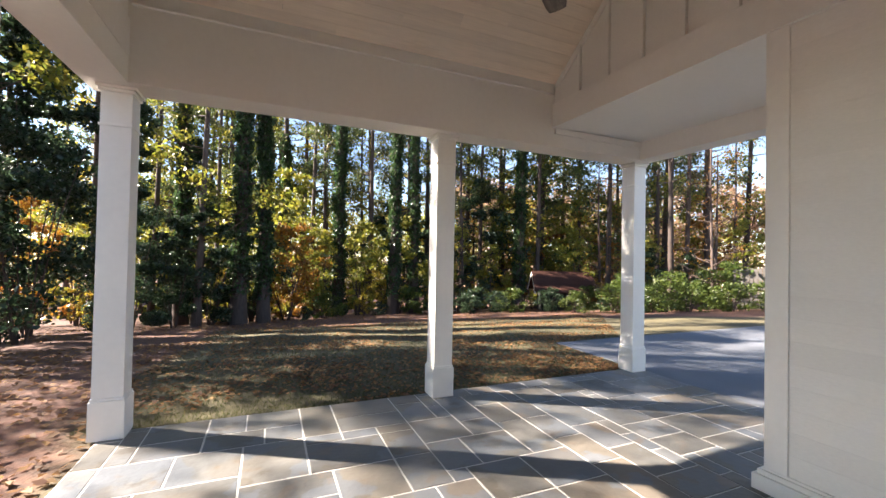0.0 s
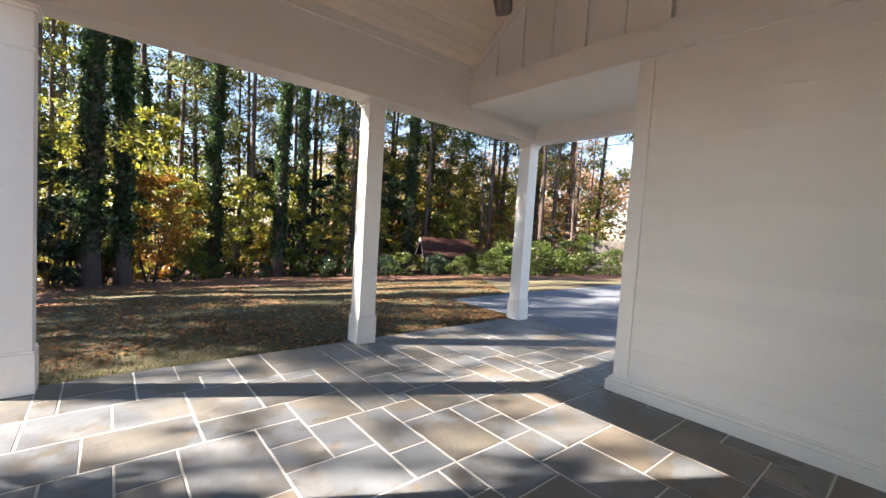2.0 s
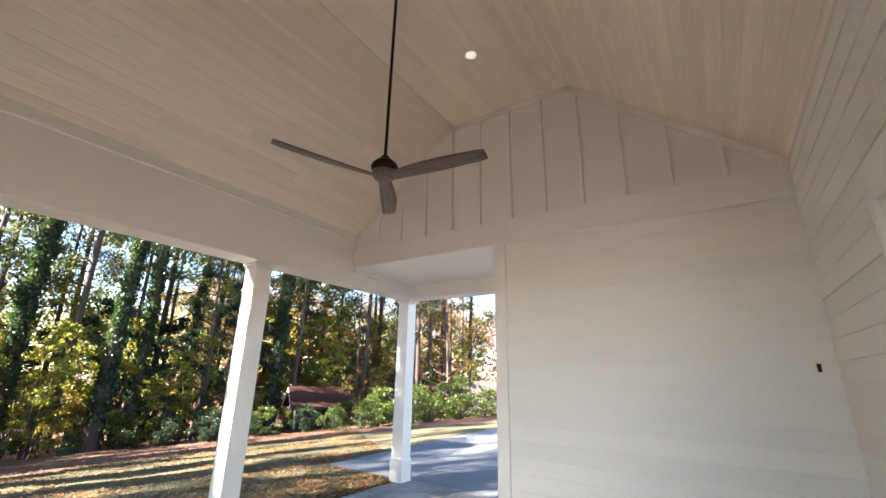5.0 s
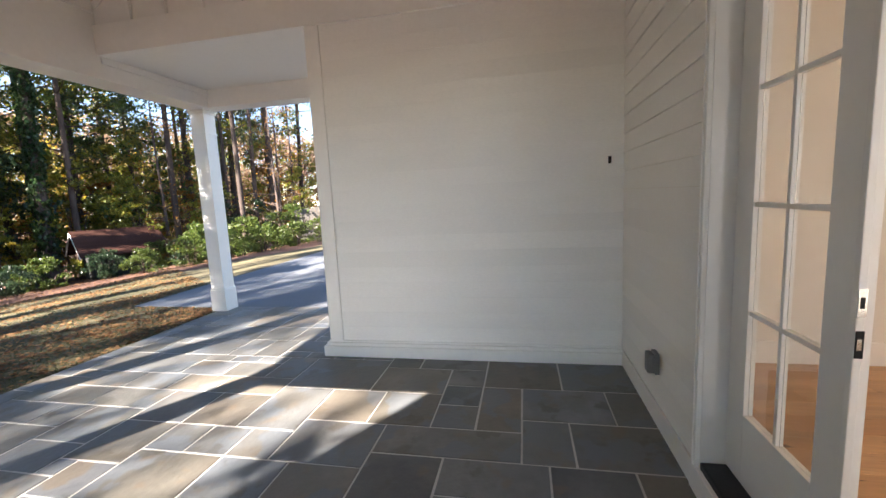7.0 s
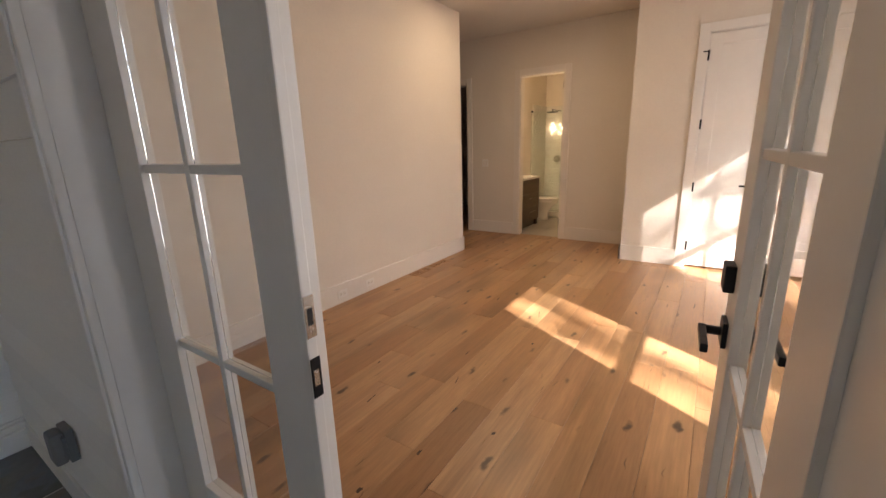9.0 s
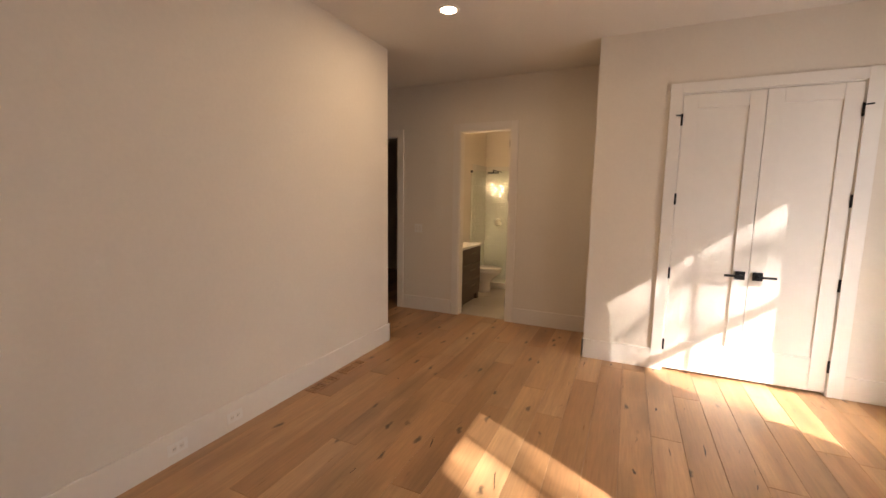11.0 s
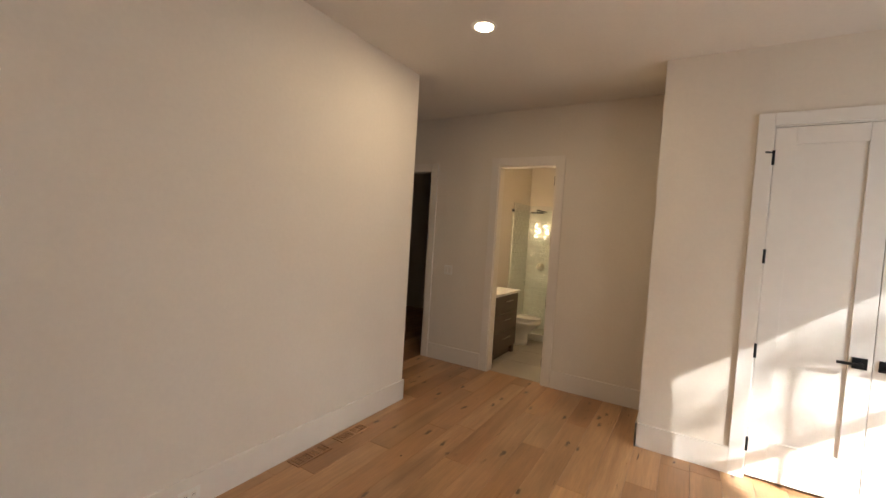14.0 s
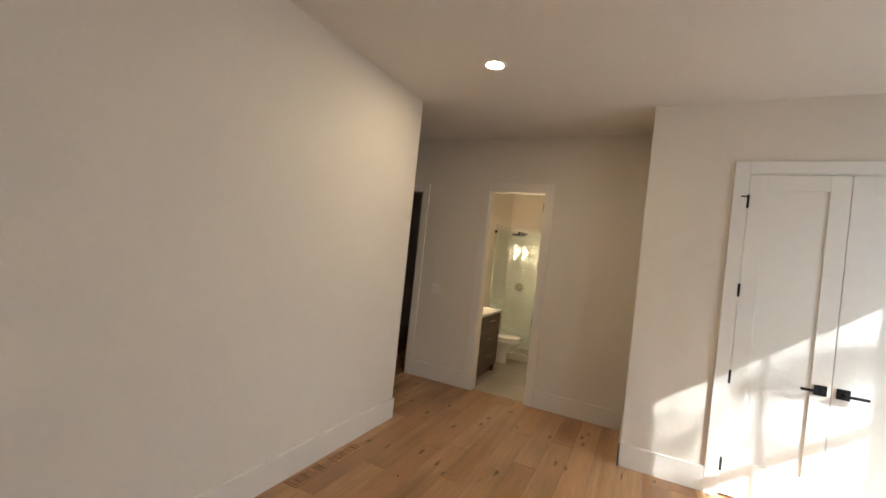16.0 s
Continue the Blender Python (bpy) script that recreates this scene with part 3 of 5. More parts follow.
def porch_ceiling():
    """Tongue-and-groove planks along x on two slopes and a flat strip between them."""
    bm = bmesh.new()
    rng = random.Random(5)
    wide = 0.135
    for (y0, z0), (y1, z1) in zip(ROOF, ROOF[1:4]):
        d = Vector((0, y1 - y0, z1 - z0))
        length = d.length
        d.normalize()
        up = Vector((1, 0, 0)).cross(d)
        count = max(1, round(length / wide))
        for k in range(count):
            x = -0.56 - rng.uniform(0, 2.0)
            while x < XE:
                x2 = x + rng.uniform(1.6, 3.6)
                a, b = max(x, -0.56), min(x2, XE)
                if b - a > 0.01:
                    s0, s1 = length * k / count, length * (k + 1) / count
                    o = Vector((0, y0, z0))
                    g = 0.0018
                    pts = []
                    # shallow V joints
                    for xx in (a + 0.0006, b - 0.0006):
                        for s, h in ((s0 + 0.0003, 0.0028), (s0 + g + 0.002, 0.0), (s1 - g - 0.002, 0.0), (s1 - 0.0003, 0.0028), (s1 - 0.0003, 0.018), (s0 + 0.0003, 0.018)):
                            pts.append(bm.verts.new(o + d * s + up * h + Vector((xx, 0, 0))))
                    for q in range(6):
                        w = (q + 1) % 6
                        bm.faces.new((pts[q], pts[w], pts[6 + w], pts[6 + q]))
                x = x2
    bmesh.ops.recalc_face_normals(bm, faces=bm.faces)
    return structure("ceiling", bm, PLANK, "whitewashed pine plank ceiling, vaulted with a flat centre", "ceiling")


porch_ceiling()


def porch_column(x):
    """Square boxed column with base, neck ring and cap."""
    c = thing("porch_column", pose(x, 4.9, 0), "square white painted porch column with plinth and neck trim", "column", "porch columns")
    part("shaft", soft_box(-0.118, 0.118, -0.118, 0.118, 0.34, BEAM_Z - 0.06, 0.004), PAINT, c)
    part("base", soft_box(-0.135, 0.135, -0.135, 0.135, 0.0, 0.345, 0.004), PAINT, c)
    part("base_cap", soft_box(-0.128, 0.128, -0.128, 0.128, 0.345, 0.372, 0.008), PAINT, c)
    part("neck_ring", soft_box(-0.13, 0.13, -0.13, 0.13, 2.80, 2.825, 0.006), PAINT, c)
    part("capital", soft_box(-0.15, 0.15, -0.15, 0.15, BEAM_Z - 0.03, BEAM_Z - 0.002, 0.005), PAINT, c)
    part("cove", soft_box(-0.135, 0.135, -0.135, 0.135, BEAM_Z - 0.062, BEAM_Z - 0.03, 0.008), PAINT, c)


for x in (-0.655, 2.595, 5.81):
    porch_column(x)

# ---- door wall ----
D0, D1, DTOP = 0.78, 2.34, 2.72
door_wall = walls("wall_north", [(-0.90, D0 - 0.031, YD - 0.165, YD, 0, 3.80), (D1 + 0.031, XE + 0.2, YD - 0.165, YD, 0, 3.80), (D0 - 0.031, D1 + 0.031, YD - 0.165, YD, DTOP + 0.031, 3.80), (D0 - 0.031, D1 + 0.031, YD - 0.165, YD - 0.01, 0, 0.13)],
                      WALL_IN, "house wall with lap siding and a double glazed door")
shiplap(door_wall, "y", YD, [(XW + 0.01, D0 - 0.062, 0.16, GABLE_Z), (D1 + 0.062, XE - 0.004, 0.16, GABLE_Z), (D0 - 0.062, D1 + 0.062, DTOP + 0.075, GABLE_Z)], 0.041, GABLE_Z, 0.162, -1, True)
part("base_trim", soft_box(XW + 0.02, D0 - 0.07, YD - 0.001, YD + 0.024, 0.002, 0.155, 0.004), PAINT, door_wall)
part("base_trim", soft_box(D1 + 0.07, XE - 0.075, YD - 0.001, YD + 0.024, 0.002, 0.155, 0.004), PAINT, door_wall)
part("sill_riser", soft_box(D0 - 0.07, D1 + 0.07, YD - 0.012, YD + 0.03, 0.002, 0.15, 0.004), PAINT, door_wall)


def leaf(name, m, label, group, width=0.775):
    """Glazed door leaf, hinge edge at x = 0, outer face at y = 0, thickness towards -y."""
    t, z0, z1 = 0.045, 0.195, 2.70
    st, g0, g1 = 0.15, 0.55, 2.59
    d = thing(name, m, label, "door", group)
    part("hinge_stile", soft_box(0, st, -t, 0, z0, z1, 0.003), DOOR_PAINT, d)
    part("lock_stile", soft_box(width - st, width, -t, 0, z0, z1, 0.003), DOOR_PAINT, d)
    part("bottom_rail", soft_box(st + 0.0005, width - st - 0.0005, -t, 0, z0, g0, 0.003), DOOR_PAINT, d)
    part("top_rail", soft_box(st + 0.0005, width - st - 0.0005, -t, 0, g1, z1, 0.003), DOOR_PAINT, d)
    mid = width / 2
    part("muntin", soft_box(mid - 0.011, mid + 0.011, -t + 0.006, -0.006, g0 + 0.001, g1 - 0.001, 0.003), DOOR_PAINT, d)
    for k in range(1, 4):
        z = g0 + (g1 - g0) * k / 4
        for a, b in ((st, mid - 0.0115), (mid + 0.0115, width - st)):
            part("muntin", soft_box(a, b, -t + 0.006, -0.006, z - 0.011, z + 0.011, 0.003), DOOR_PAINT, d)
    for k in range(4):
        for a, b in ((st, mid - 0.0112), (mid + 0.0112, width - st)):
            za, zb = g0 + (g1 - g0) * k / 4, g0 + (g1 - g0) * (k + 1) / 4
            p = part("pane", boxes((a + 0.001, b - 0.001, -t / 2 - 0.002, -t / 2 + 0.002, za + 0.012 * (k > 0), zb - 0.012 * (k < 3))), GLASS, d)
            p.visible_shadow = False
    return d


closed = leaf("door_leaf", pose(D1 - 0.003, YD - 0.115, 0) @ Matrix.Diagonal((-1, 1, 1, 1)), "white fixed french door leaf with eight panes, closed", "french doors")
part("astragal", soft_box(0.765, 0.79, -0.012, 0.014, 0.2, 2.69, 0.004), DOOR_PAINT, closed)
for z, mat in ((1.285, CHROME), (1.15, BLACK)):
    plate = part("strike_plate", soft_box(0.7902, 0.7922, -0.012, 0.012, z - 0.045, z + 0.045, 0.0008), mat, closed, "metal strike plate on the door edge")
    part("latch_hole", boxes((0.792, 0.7925, -0.006, 0.007, z - 0.018, z + 0.018)), BLACK if mat is CHROME else CHROME, plate)
opened = leaf("door_leaf", pose(D0 + 0.012, YD - 0.13, 0, 0, 0, -86.5), "white french door leaf standing open into the room", "french doors")


def lever(parent, x, z, side, off):
    """Square rose with an L-shaped lever; side: +1 towards +y, -1 towards -y."""
    y0 = off
    rose = part("handle_rose", soft_box(x - 0.034, x + 0.034, min(y0, y0 + side * 0.012), max(y0, y0 + side * 0.012), z - 0.034, z + 0.034, 0.003), BLACK, parent, "black square door handle")
    part("neck", rod((x, y0 + side * 0.01, z), (x, y0 + side * 0.055, z), 0.012), BLACK, rose)
    part("lever", soft_box(x - 0.125, x + 0.012, min(y0 + side * 0.045, y0 + side * 0.062), max(y0 + side * 0.045, y0 + side * 0.062), z - 0.011, z + 0.011, 0.003), BLACK, rose)


for z in (0.45, 1.17, 1.87, 2.52):
    plate = part("hinge", soft_box(-0.003, -0.0005, -0.043, -0.004, z - 0.052, z + 0.052, 0.001), BLACK, opened, "black hinge plate on the door edge")
    part("screw", rod((-0.0045, -0.03, z - 0.006), (-0.003, -0.03, z - 0.006), 0.004, 8), BRONZE, plate)
for side, off in ((1, 0.0), (-1, -0.045)):
    lever(opened, 0.71, 1.12, side, off)
    part("deadbolt", soft_box(0.676, 0.744, min(off, off + side * 0.024), max(off, off + side * 0.024), 1.235, 1.303, 0.004), BLACK, opened, "black square deadbolt")

frame_1 = structure("door_1", boxes((D0 - 0.03, D0, YD - 0.17, YD + 0.004, 0.15, DTOP), (D1, D1 + 0.03, YD - 0.17, YD + 0.004, 0.15, DTOP), (D0 - 0.03, D1 + 0.03, YD - 0.17, YD + 0.004, DTOP, DTOP + 0.03)), DOOR_PAINT,
                    "white frame of the double french door", "door frame")
for a, b in ((D0 - 0.062, D0 - 0.004), (D1 + 0.004, D1 + 0.062)):
    part("casing", soft_box(a, b, YD - 0.002, YD + 0.028, 0.15, DTOP + 0.075, 0.006), PAINT, frame_1)
    mid = (a + b) / 2
    part("bead", soft_box(mid - 0.008, mid + 0.008, YD + 0.027, YD + 0.036, 0.15, DTOP + 0.07, 0.004), PAINT, frame_1)
part("casing", soft_box(D0 - 0.004, D1 + 0.004, YD - 0.002, YD + 0.028, DTOP + 0.006, DTOP + 0.075, 0.006), PAINT, frame_1)
part("threshold", soft_box(D0 + 0.001, D1 - 0.001, YD - 0.17, YD + 0.005, 0.132, 0.188, 0.008), RUBBER, frame_1, "black metal threshold")
part("strike", soft_box(D0 - 0.016, D0 + 0.018, YD + 0.004, YD + 0.009, 0.865, 0.955, 0.002), BLACK, frame_1, "black strike plate on the jamb")

# ---- bedroom shell ----
BX0, BX1 = -0.66, 3.787
CY, BY = -5.85, -6.65
floor_in = structure("floor_bedroom", boxes((BX0 - 0.1, 7.1, -9.5, YD - 0.17, 0.0, 0.155)), OAK, "wide knotty oak plank floor", "floor")
structure("ceiling_bedroom", boxes((-0.9, 7.1, -9.6, YD - 0.165, CEIL_Z, CEIL_Z + 0.12)), CEIL_IN, "smooth white bedroom ceiling", "ceiling")
walls("wall_bedroom_east", [(BX1, BX1 + 0.13, -5.364, YD - 0.166, 0.15, CEIL_Z), (BX1 + 0.13, 7.0, -5.364, -5.24, 0.15, CEIL_Z)], WALL_IN, "plain warm white bedroom wall")
walls("wall_closet", [(BX0, -0.11, CY - 0.12, CY, 0.15, CEIL_Z), (1.105, 1.79, CY - 0.12, CY, 0.15, CEIL_Z), (-0.11, 1.105, CY - 0.12, CY, 2.66, CEIL_Z), (1.67, 1.79, BY, CY - 0.12, 0.15, CEIL_Z),
                               (-0.11, 1.105, CY - 0.12, CY - 0.1, 0.15, 2.66)], WALL_IN, "plain warm white closet wall")
B0, B1, BTOP, K0, K1 = 2.818, 3.50, 2.60, 4.42, 5.22
walls("wall_hall", [(1.67, B0, BY - 0.12, BY, 0.15, CEIL_Z), (B1, K0, BY - 0.12, BY, 0.15, CEIL_Z), (K1, 7.0, BY - 0.12, BY, 0.15, CEIL_Z), (B0, B1, BY - 0.12, BY, BTOP, CEIL_Z), (K0, K1, BY - 0.12, BY, BTOP - 0.03, CEIL_Z)],
          WALL_IN, "plain warm white hall wall with two doorways")
structure("wall_hall_end", boxes((7.0, 7.12, -9.5, -5.24, 0.0, CEIL_Z)), WALL_IN, "plain hall end wall", "wall")
structure("wall_bath_east", boxes((4.07, 4.19, -9.5, BY - 0.12, 0.15, CEIL_Z)), WALL_IN, "warm white bathroom wall", "wall")
structure("wall_bath_west", boxes((2.2, 2.32, -9.5, BY - 0.12, 0.15, CEIL_Z)), WALL_IN, "warm white bathroom wall", "wall")
structure("wall_bath_south", boxes((2.2, 7.0, -9.6, -9.4, 0.0, CEIL_Z)), WALL_IN, "warm white bathroom end wall", "wall")
WIN = [(-2.68, -1.80), (-5.35, -4.43)]
W0, W1 = 0.70, 2.66
ww = [(-0.90, BX0, WIN[0][1], YD - 0.165, 0, CEIL_Z), (-0.90, BX0, WIN[1][1], WIN[0][0], 0, CEIL_Z), (-0.90, BX0, -9.6, WIN[1][0], 0, CEIL_Z)]
for a, b in WIN:
    ww += [(-0.90, BX0, a, b, 0, W0), (-0.90, BX0, a, b, W1, CEIL_Z)]
walls("wall_bedroom_west", ww, WALL_IN, "warm white bedroom wall with two windows")
structure("wall_back", boxes((-0.9, 1.67, -9.6, -9.5, 0, CEIL_Z)), WALL_IN, "closing wall behind the closet", "wall")
structure("roof_house", boxes((-1.3, 7.6, -10.0, YD - 0.2, CEIL_Z + 0.13, CEIL_Z + 0.22)), ROOF_BROWN, "house roof deck", "roof")


def window(name, y0, y1):
    """Double-hung window in the west wall: frame, two sashes with a centre bar."""
    w = structure(name, boxes((-0.88, BX0 + 0.002, y0, y0 + 0.02, W0, W1), (-0.88, BX0 + 0.002, y1 - 0.02, y1, W0, W1), (-0.88, BX0 + 0.002, y0 + 0.02, y1 - 0.02, W1 - 0.02, W1), (-0.88, BX0 + 0.002, y0 + 0.02, y1 - 0.02, W0, W0 + 0.02)),
                  DOOR_PAINT, "white double-hung window", "window")
    mid, rail = (y0 + y1) / 2, 1.74
    for x, lo, hi in ((-0.84, rail - 0.02, W1 - 0.02), (-0.80, W0 + 0.02, rail + 0.02)):
        s = part("sash", boxes((x - 0.017, x + 0.017, y0 + 0.02, y0 + 0.05, lo, hi), (x - 0.017, x + 0.017, y1 - 0.05, y1 - 0.02, lo, hi), (x - 0.017, x + 0.017, y0 + 0.05, y1 - 0.05, hi - 0.045, hi), (x - 0.017, x + 0.017, y0 + 0.05, y1 - 0.05, lo, lo + 0.045),
                               (x - 0.01, x + 0.01, mid - 0.009, mid + 0.009, lo + 0.045, hi - 0.045)), DOOR_PAINT, w)
        p = part("pane", boxes((x - 0.002, x + 0.002, y0 + 0.051, y1 - 0.051, lo + 0.046, hi - 0.046)), GLASS, s)
        p.visible_shadow = False
    part("sill", soft_box(BX0 - 0.02, BX0 + 0.05, y0 - 0.08, y1 + 0.08, W0 - 0.03, W0 - 0.002, 0.005), DOOR_PAINT, w)
    for a, b in ((y0 - 0.09, y0 - 0.002), (y1 + 0.002, y1 + 0.09)):
        part("casing", soft_box(BX0 - 0.001, BX0 + 0.018, a, b, W0, W1 + 0.09, 0.003), DOOR_PAINT, w)
    part("casing", soft_box(BX0 - 0.001, BX0 + 0.018, y0 - 0.001, y1 + 0.001, W1 + 0.002, W1 + 0.09, 0.003), DOOR_PAINT, w)


window("window_1", *WIN[0])
window("window_2", *WIN[1])
# added fill lamps in the window openings, to lift the room's ambient light
for y0, y1 in WIN:
    fill_data = bpy.data.lights.new("window_fill", "AREA")
    fill_data.shape, fill_data.size, fill_data.size_y, fill_data.energy, fill_data.color = "RECTANGLE", y1 - y0 - 0.1, W1 - W0 - 0.1, 2.3, (0.97, 0.98, 1.0)
    new("window_fill", fill_data).matrix_world = look((BX0 - 0.06, (y0 + y1) / 2, (W0 + W1) / 2), (BX0 + 1.0, (y0 + y1) / 2, (W0 + W1) / 2))


def baseboard(x0, x1, y0, y1):
    b = structure("baseboard", soft_box(x0, x1, y0, y1, FLOOR_Z, FLOOR_Z + 0.19, 0.003), BASE_PAINT, "tall white painted baseboard", "baseboard")
    return b


baseboard(BX1 - 0.017, BX1 + 0.001, -5.38, YD - 0.167)
baseboard(BX1 - 0.017, 7.0, -5.381, -5.363)
baseboard(1.19, 1.807, CY - 0.001, CY + 0.017)
baseboard(1.789, 1.807, BY + 0.017, CY + 0.017)
baseboard(BX0, -0.20, CY - 0.001, CY + 0.017)
baseboard(1.79, B0 - 0.09, BY - 0.001, BY + 0.017)
baseboard(B1 + 0.09, K0 - 0.09, BY - 0.001, BY + 0.017)
baseboard(BX0 - 0.001, BX0 + 0.017, CY + 0.018, YD - 0.167)
baseboard(BX0 + 0.017, D0 - 0.1, YD - 0.183, YD - 0.164)
baseboard(D1 + 0.1, BX1 - 0.017, YD - 0.183, YD - 0.164)


def doorway(name, x0, x1, top, label):
    d = structure(name, boxes((x0 - 0.001, x0 + 0.018, BY - 0.125, BY + 0.005, FLOOR_Z, top), (x1 - 0.018, x1 + 0.001, BY - 0.125, BY + 0.005, FLOOR_Z, top), (x0 + 0.018, x1 - 0.018, BY - 0.125, BY + 0.005, top - 0.018, top + 0.001)), BASE_PAINT, label, "doorway")
    for a, b in ((x0 - 0.085, x0 + 0.006), (x1 - 0.006, x1 + 0.085)):
        part("casing", soft_box(a, b, BY - 0.001, BY + 0.019, FLOOR_Z, top + 0.085, 0.003), BASE_PAINT, d)
    part("casing", soft_box(x0 + 0.007, x1 - 0.007, BY - 0.001, BY + 0.019, top - 0.006, top + 0.085, 0.003), BASE_PAINT, d)
    return d


bath_door = doorway("door_2", B0, B1, BTOP, "white cased opening into the lit bathroom")
for z in (0.42, 1.08, 1.75, 2.42):
    part("hinge", soft_box(B0 + 0.016, B0 + 0.024, BY - 0.06, BY + 0.004, z - 0.05, z + 0.05, 0.002), BLACK, bath_door)
doorway("door_3", K0, K1, BTOP - 0.03, "white cased opening into an unlit room")

# ---- closet doors ----
closet_frame = structure("door_4", boxes((1.09, 1.106, CY - 0.1, CY + 0.002, FLOOR_Z, 2.66), (-0.11, -0.094, CY - 0.1, CY + 0.002, FLOOR_Z, 2.66), (-0.094, 1.09, CY - 0.1, CY + 0.002, 2.65, 2.662)), DOOR_PAINT, "white frame of the closet double doors", "door frame")
for a, b in ((1.10, 1.19), (-0.20, -0.10)):
    part("casing", soft_box(a, b, CY - 0.001, CY + 0.02, FLOOR_Z, 2.745, 0.003), DOOR_PAINT, closet_frame)
part("casing", soft_box(-0.0995, 1.0995, CY - 0.001, CY + 0.02, 2.658, 2.745, 0.003), DOOR_PAINT, closet_frame)


def closet_leaf(x_hinge, sign):
    """Shaker leaf with one tall sunk panel; x grows from the hinge towards the meeting edge."""
    width, z0, z1, f = 0.588, 0.195, 2.645, CY + 0.002
    d = thing("closet_door", pose(x_hinge, f, 0) @ Matrix.Diagonal((sign, 1, 1, 1)), "white shaker closet door with one tall panel and black handle, closed", "door", "closet doors")
    st = 0.113
    part("stile", soft_box(0, st, -0.035, 0, z0, z1, 0.002), DOOR_PAINT, d)
    part("stile", soft_box(width - st, width, -0.035, 0, z0, z1, 0.002), DOOR_PAINT, d)
    part("rail", soft_box(st + 0.0003, width - st - 0.0003, -0.035, 0, z1 - 0.117, z1, 0.002), DOOR_PAINT, d)
    part("rail", soft_box(st + 0.0003, width - st - 0.0003, -0.035, 0, z0, 0.468, 0.002), DOOR_PAINT, d)
    part("panel", boxes((st - 0.002, width - st + 0.002, -0.03, -0.013, 0.46, z1 - 0.11)), DOOR_PAINT, d)
    hx = width - 0.06
    rose = part("handle_rose", soft_box(hx - 0.036, hx + 0.036, 0, 0.012, 1.113 - 0.036, 1.113 + 0.036, 0.003), BLACK, d, "black square handle rose")
    part("neck", rod((hx, 0.01, 1.113), (hx, 0.055, 1.113), 0.011), BLACK, rose)
    part("lever", soft_box(hx - 0.12, hx + 0.011, 0.045, 0.06, 1.104, 1.122, 0.003), BLACK, rose)
    for z in (2.44, 1.756, 1.089, 0.42):
        part("hinge", rod((-0.003, 0.006, z - 0.05), (-0.003, 0.006, z + 0.05), 0.009, 10), BLACK, d, "black hinge barrel")
    part("door_stop", rod((-0.003, 0.008, 2.475), (-0.05, 0.035, 2.475), 0.006, 8), BLACK, d)


closet_leaf(1.088, -1)
closet_leaf(-0.092, 1)

# ---- bedroom fixtures ----
def can_light(x, y, z, lit, label):
    c = thing("recessed_light", pose(x, y, z), label, "ceiling light", "recessed lights")
    part("trim_ring", lathe([(0.062, 0.0), (0.066, -0.006), (0.086, -0.004), (0.090, 0.0)], 32), DOOR_PAINT, c, smooth=True)
    part("lens", lathe([(0.001, -0.0035), (0.0615, -0.0035), (0.0615, -0.001)], 32), LAMP_ON if lit else LAMP_DIM, c)
    return c


can_light(2.865, -4.81, CEIL_Z, True, "round recessed ceiling light, lit, in the bedroom ceiling")
can_light(2.95, 1.84, FLAT_Z - 0.006, False, "round recessed ceiling light, faintly lit, in the plank ceiling")
lamp_data = bpy.data.lights.new("can_lamp", "AREA")
lamp_data.shape, lamp_data.size, lamp_data.energy, lamp_data.color = "DISK", 0.11, 1.9, (1.0, 0.76, 0.48)
lamp = new("can_lamp", lamp_data)
lamp.matrix_world = pose(2.865, -4.81, CEIL_Z - 0.012)


def register(x, y):
    r = thing("floor_register", pose(x, y, FLOOR_Z), "wooden floor vent register flush with the oak planks", "floor vent", "floor registers")
    part("frame", boxes((-0.055, 0.055, -0.15, -0.135, 0.001, 0.008), (-0.055, 0.055, 0.135, 0.15, 0.001, 0.008), (-0.055, -0.042, -0.135, 0.135, 0.001, 0.008), (0.042, 0.055, -0.135, 0.135, 0.001, 0.008), (-0.042, 0.042, -0.01, 0.01, 0.001, 0.008)), OAK, r)
    part("well", boxes((-0.042, 0.042, -0.135, 0.135, 0.0005, 0.002)), KNOT, r)
    for k in range(9):
        for s in (-1, 1):
            part("slat", boxes((-0.041, 0.041, s * (0.022 + k * 0.0125) - 0.003, s * (0.022 + k * 0.0125) + 0.003, 0.002, 0.007)), OAK, r)


register(3.69, -4.20)
register(3.69, -4.60)


def wall_outlet(m, label):
    o = thing("outlet", m, label, "outlet", "baseboard outlets")
    part("plate", soft_box(-0.058, 0.058, -0.005, 0.0, -0.036, 0.036, 0.002), DOOR_PAINT, o)
    for s in (-1, 1):
        part("socket", soft_box(s * 0.022 - 0.014, s * 0.022 + 0.014, -0.0065, -0.004, -0.017, 0.017, 0.001), BASE_PAINT, o)
        part("slot", boxes((s * 0.022 - 0.006, s * 0.022 - 0.004, -0.0068, -0.006, -0.006, 0.006), (s * 0.022 + 0.004, s * 0.022 + 0.006, -0.0068, -0.006, -0.005, 0.005)), BLACK, o)


wall_outlet(pose(BX1 - 0.0175, -3.43, 0.262, 0, 0, -90), "white outlet set sideways in the baseboard")
wall_outlet(pose(BX1 - 0.0175, -3.05, 0.262, 0, 0, -90), "white outlet set sideways in the baseboard")
sw = thing("light_switch", pose(4.10, BY + 0.0005, 1.32, 0, 0, 180), "white two-gang light switch plate on the hall wall", "light switch")
part("plate", soft_box(-0.058, 0.058, -0.005, 0, -0.058, 0.058, 0.002), DOOR_PAINT, sw)
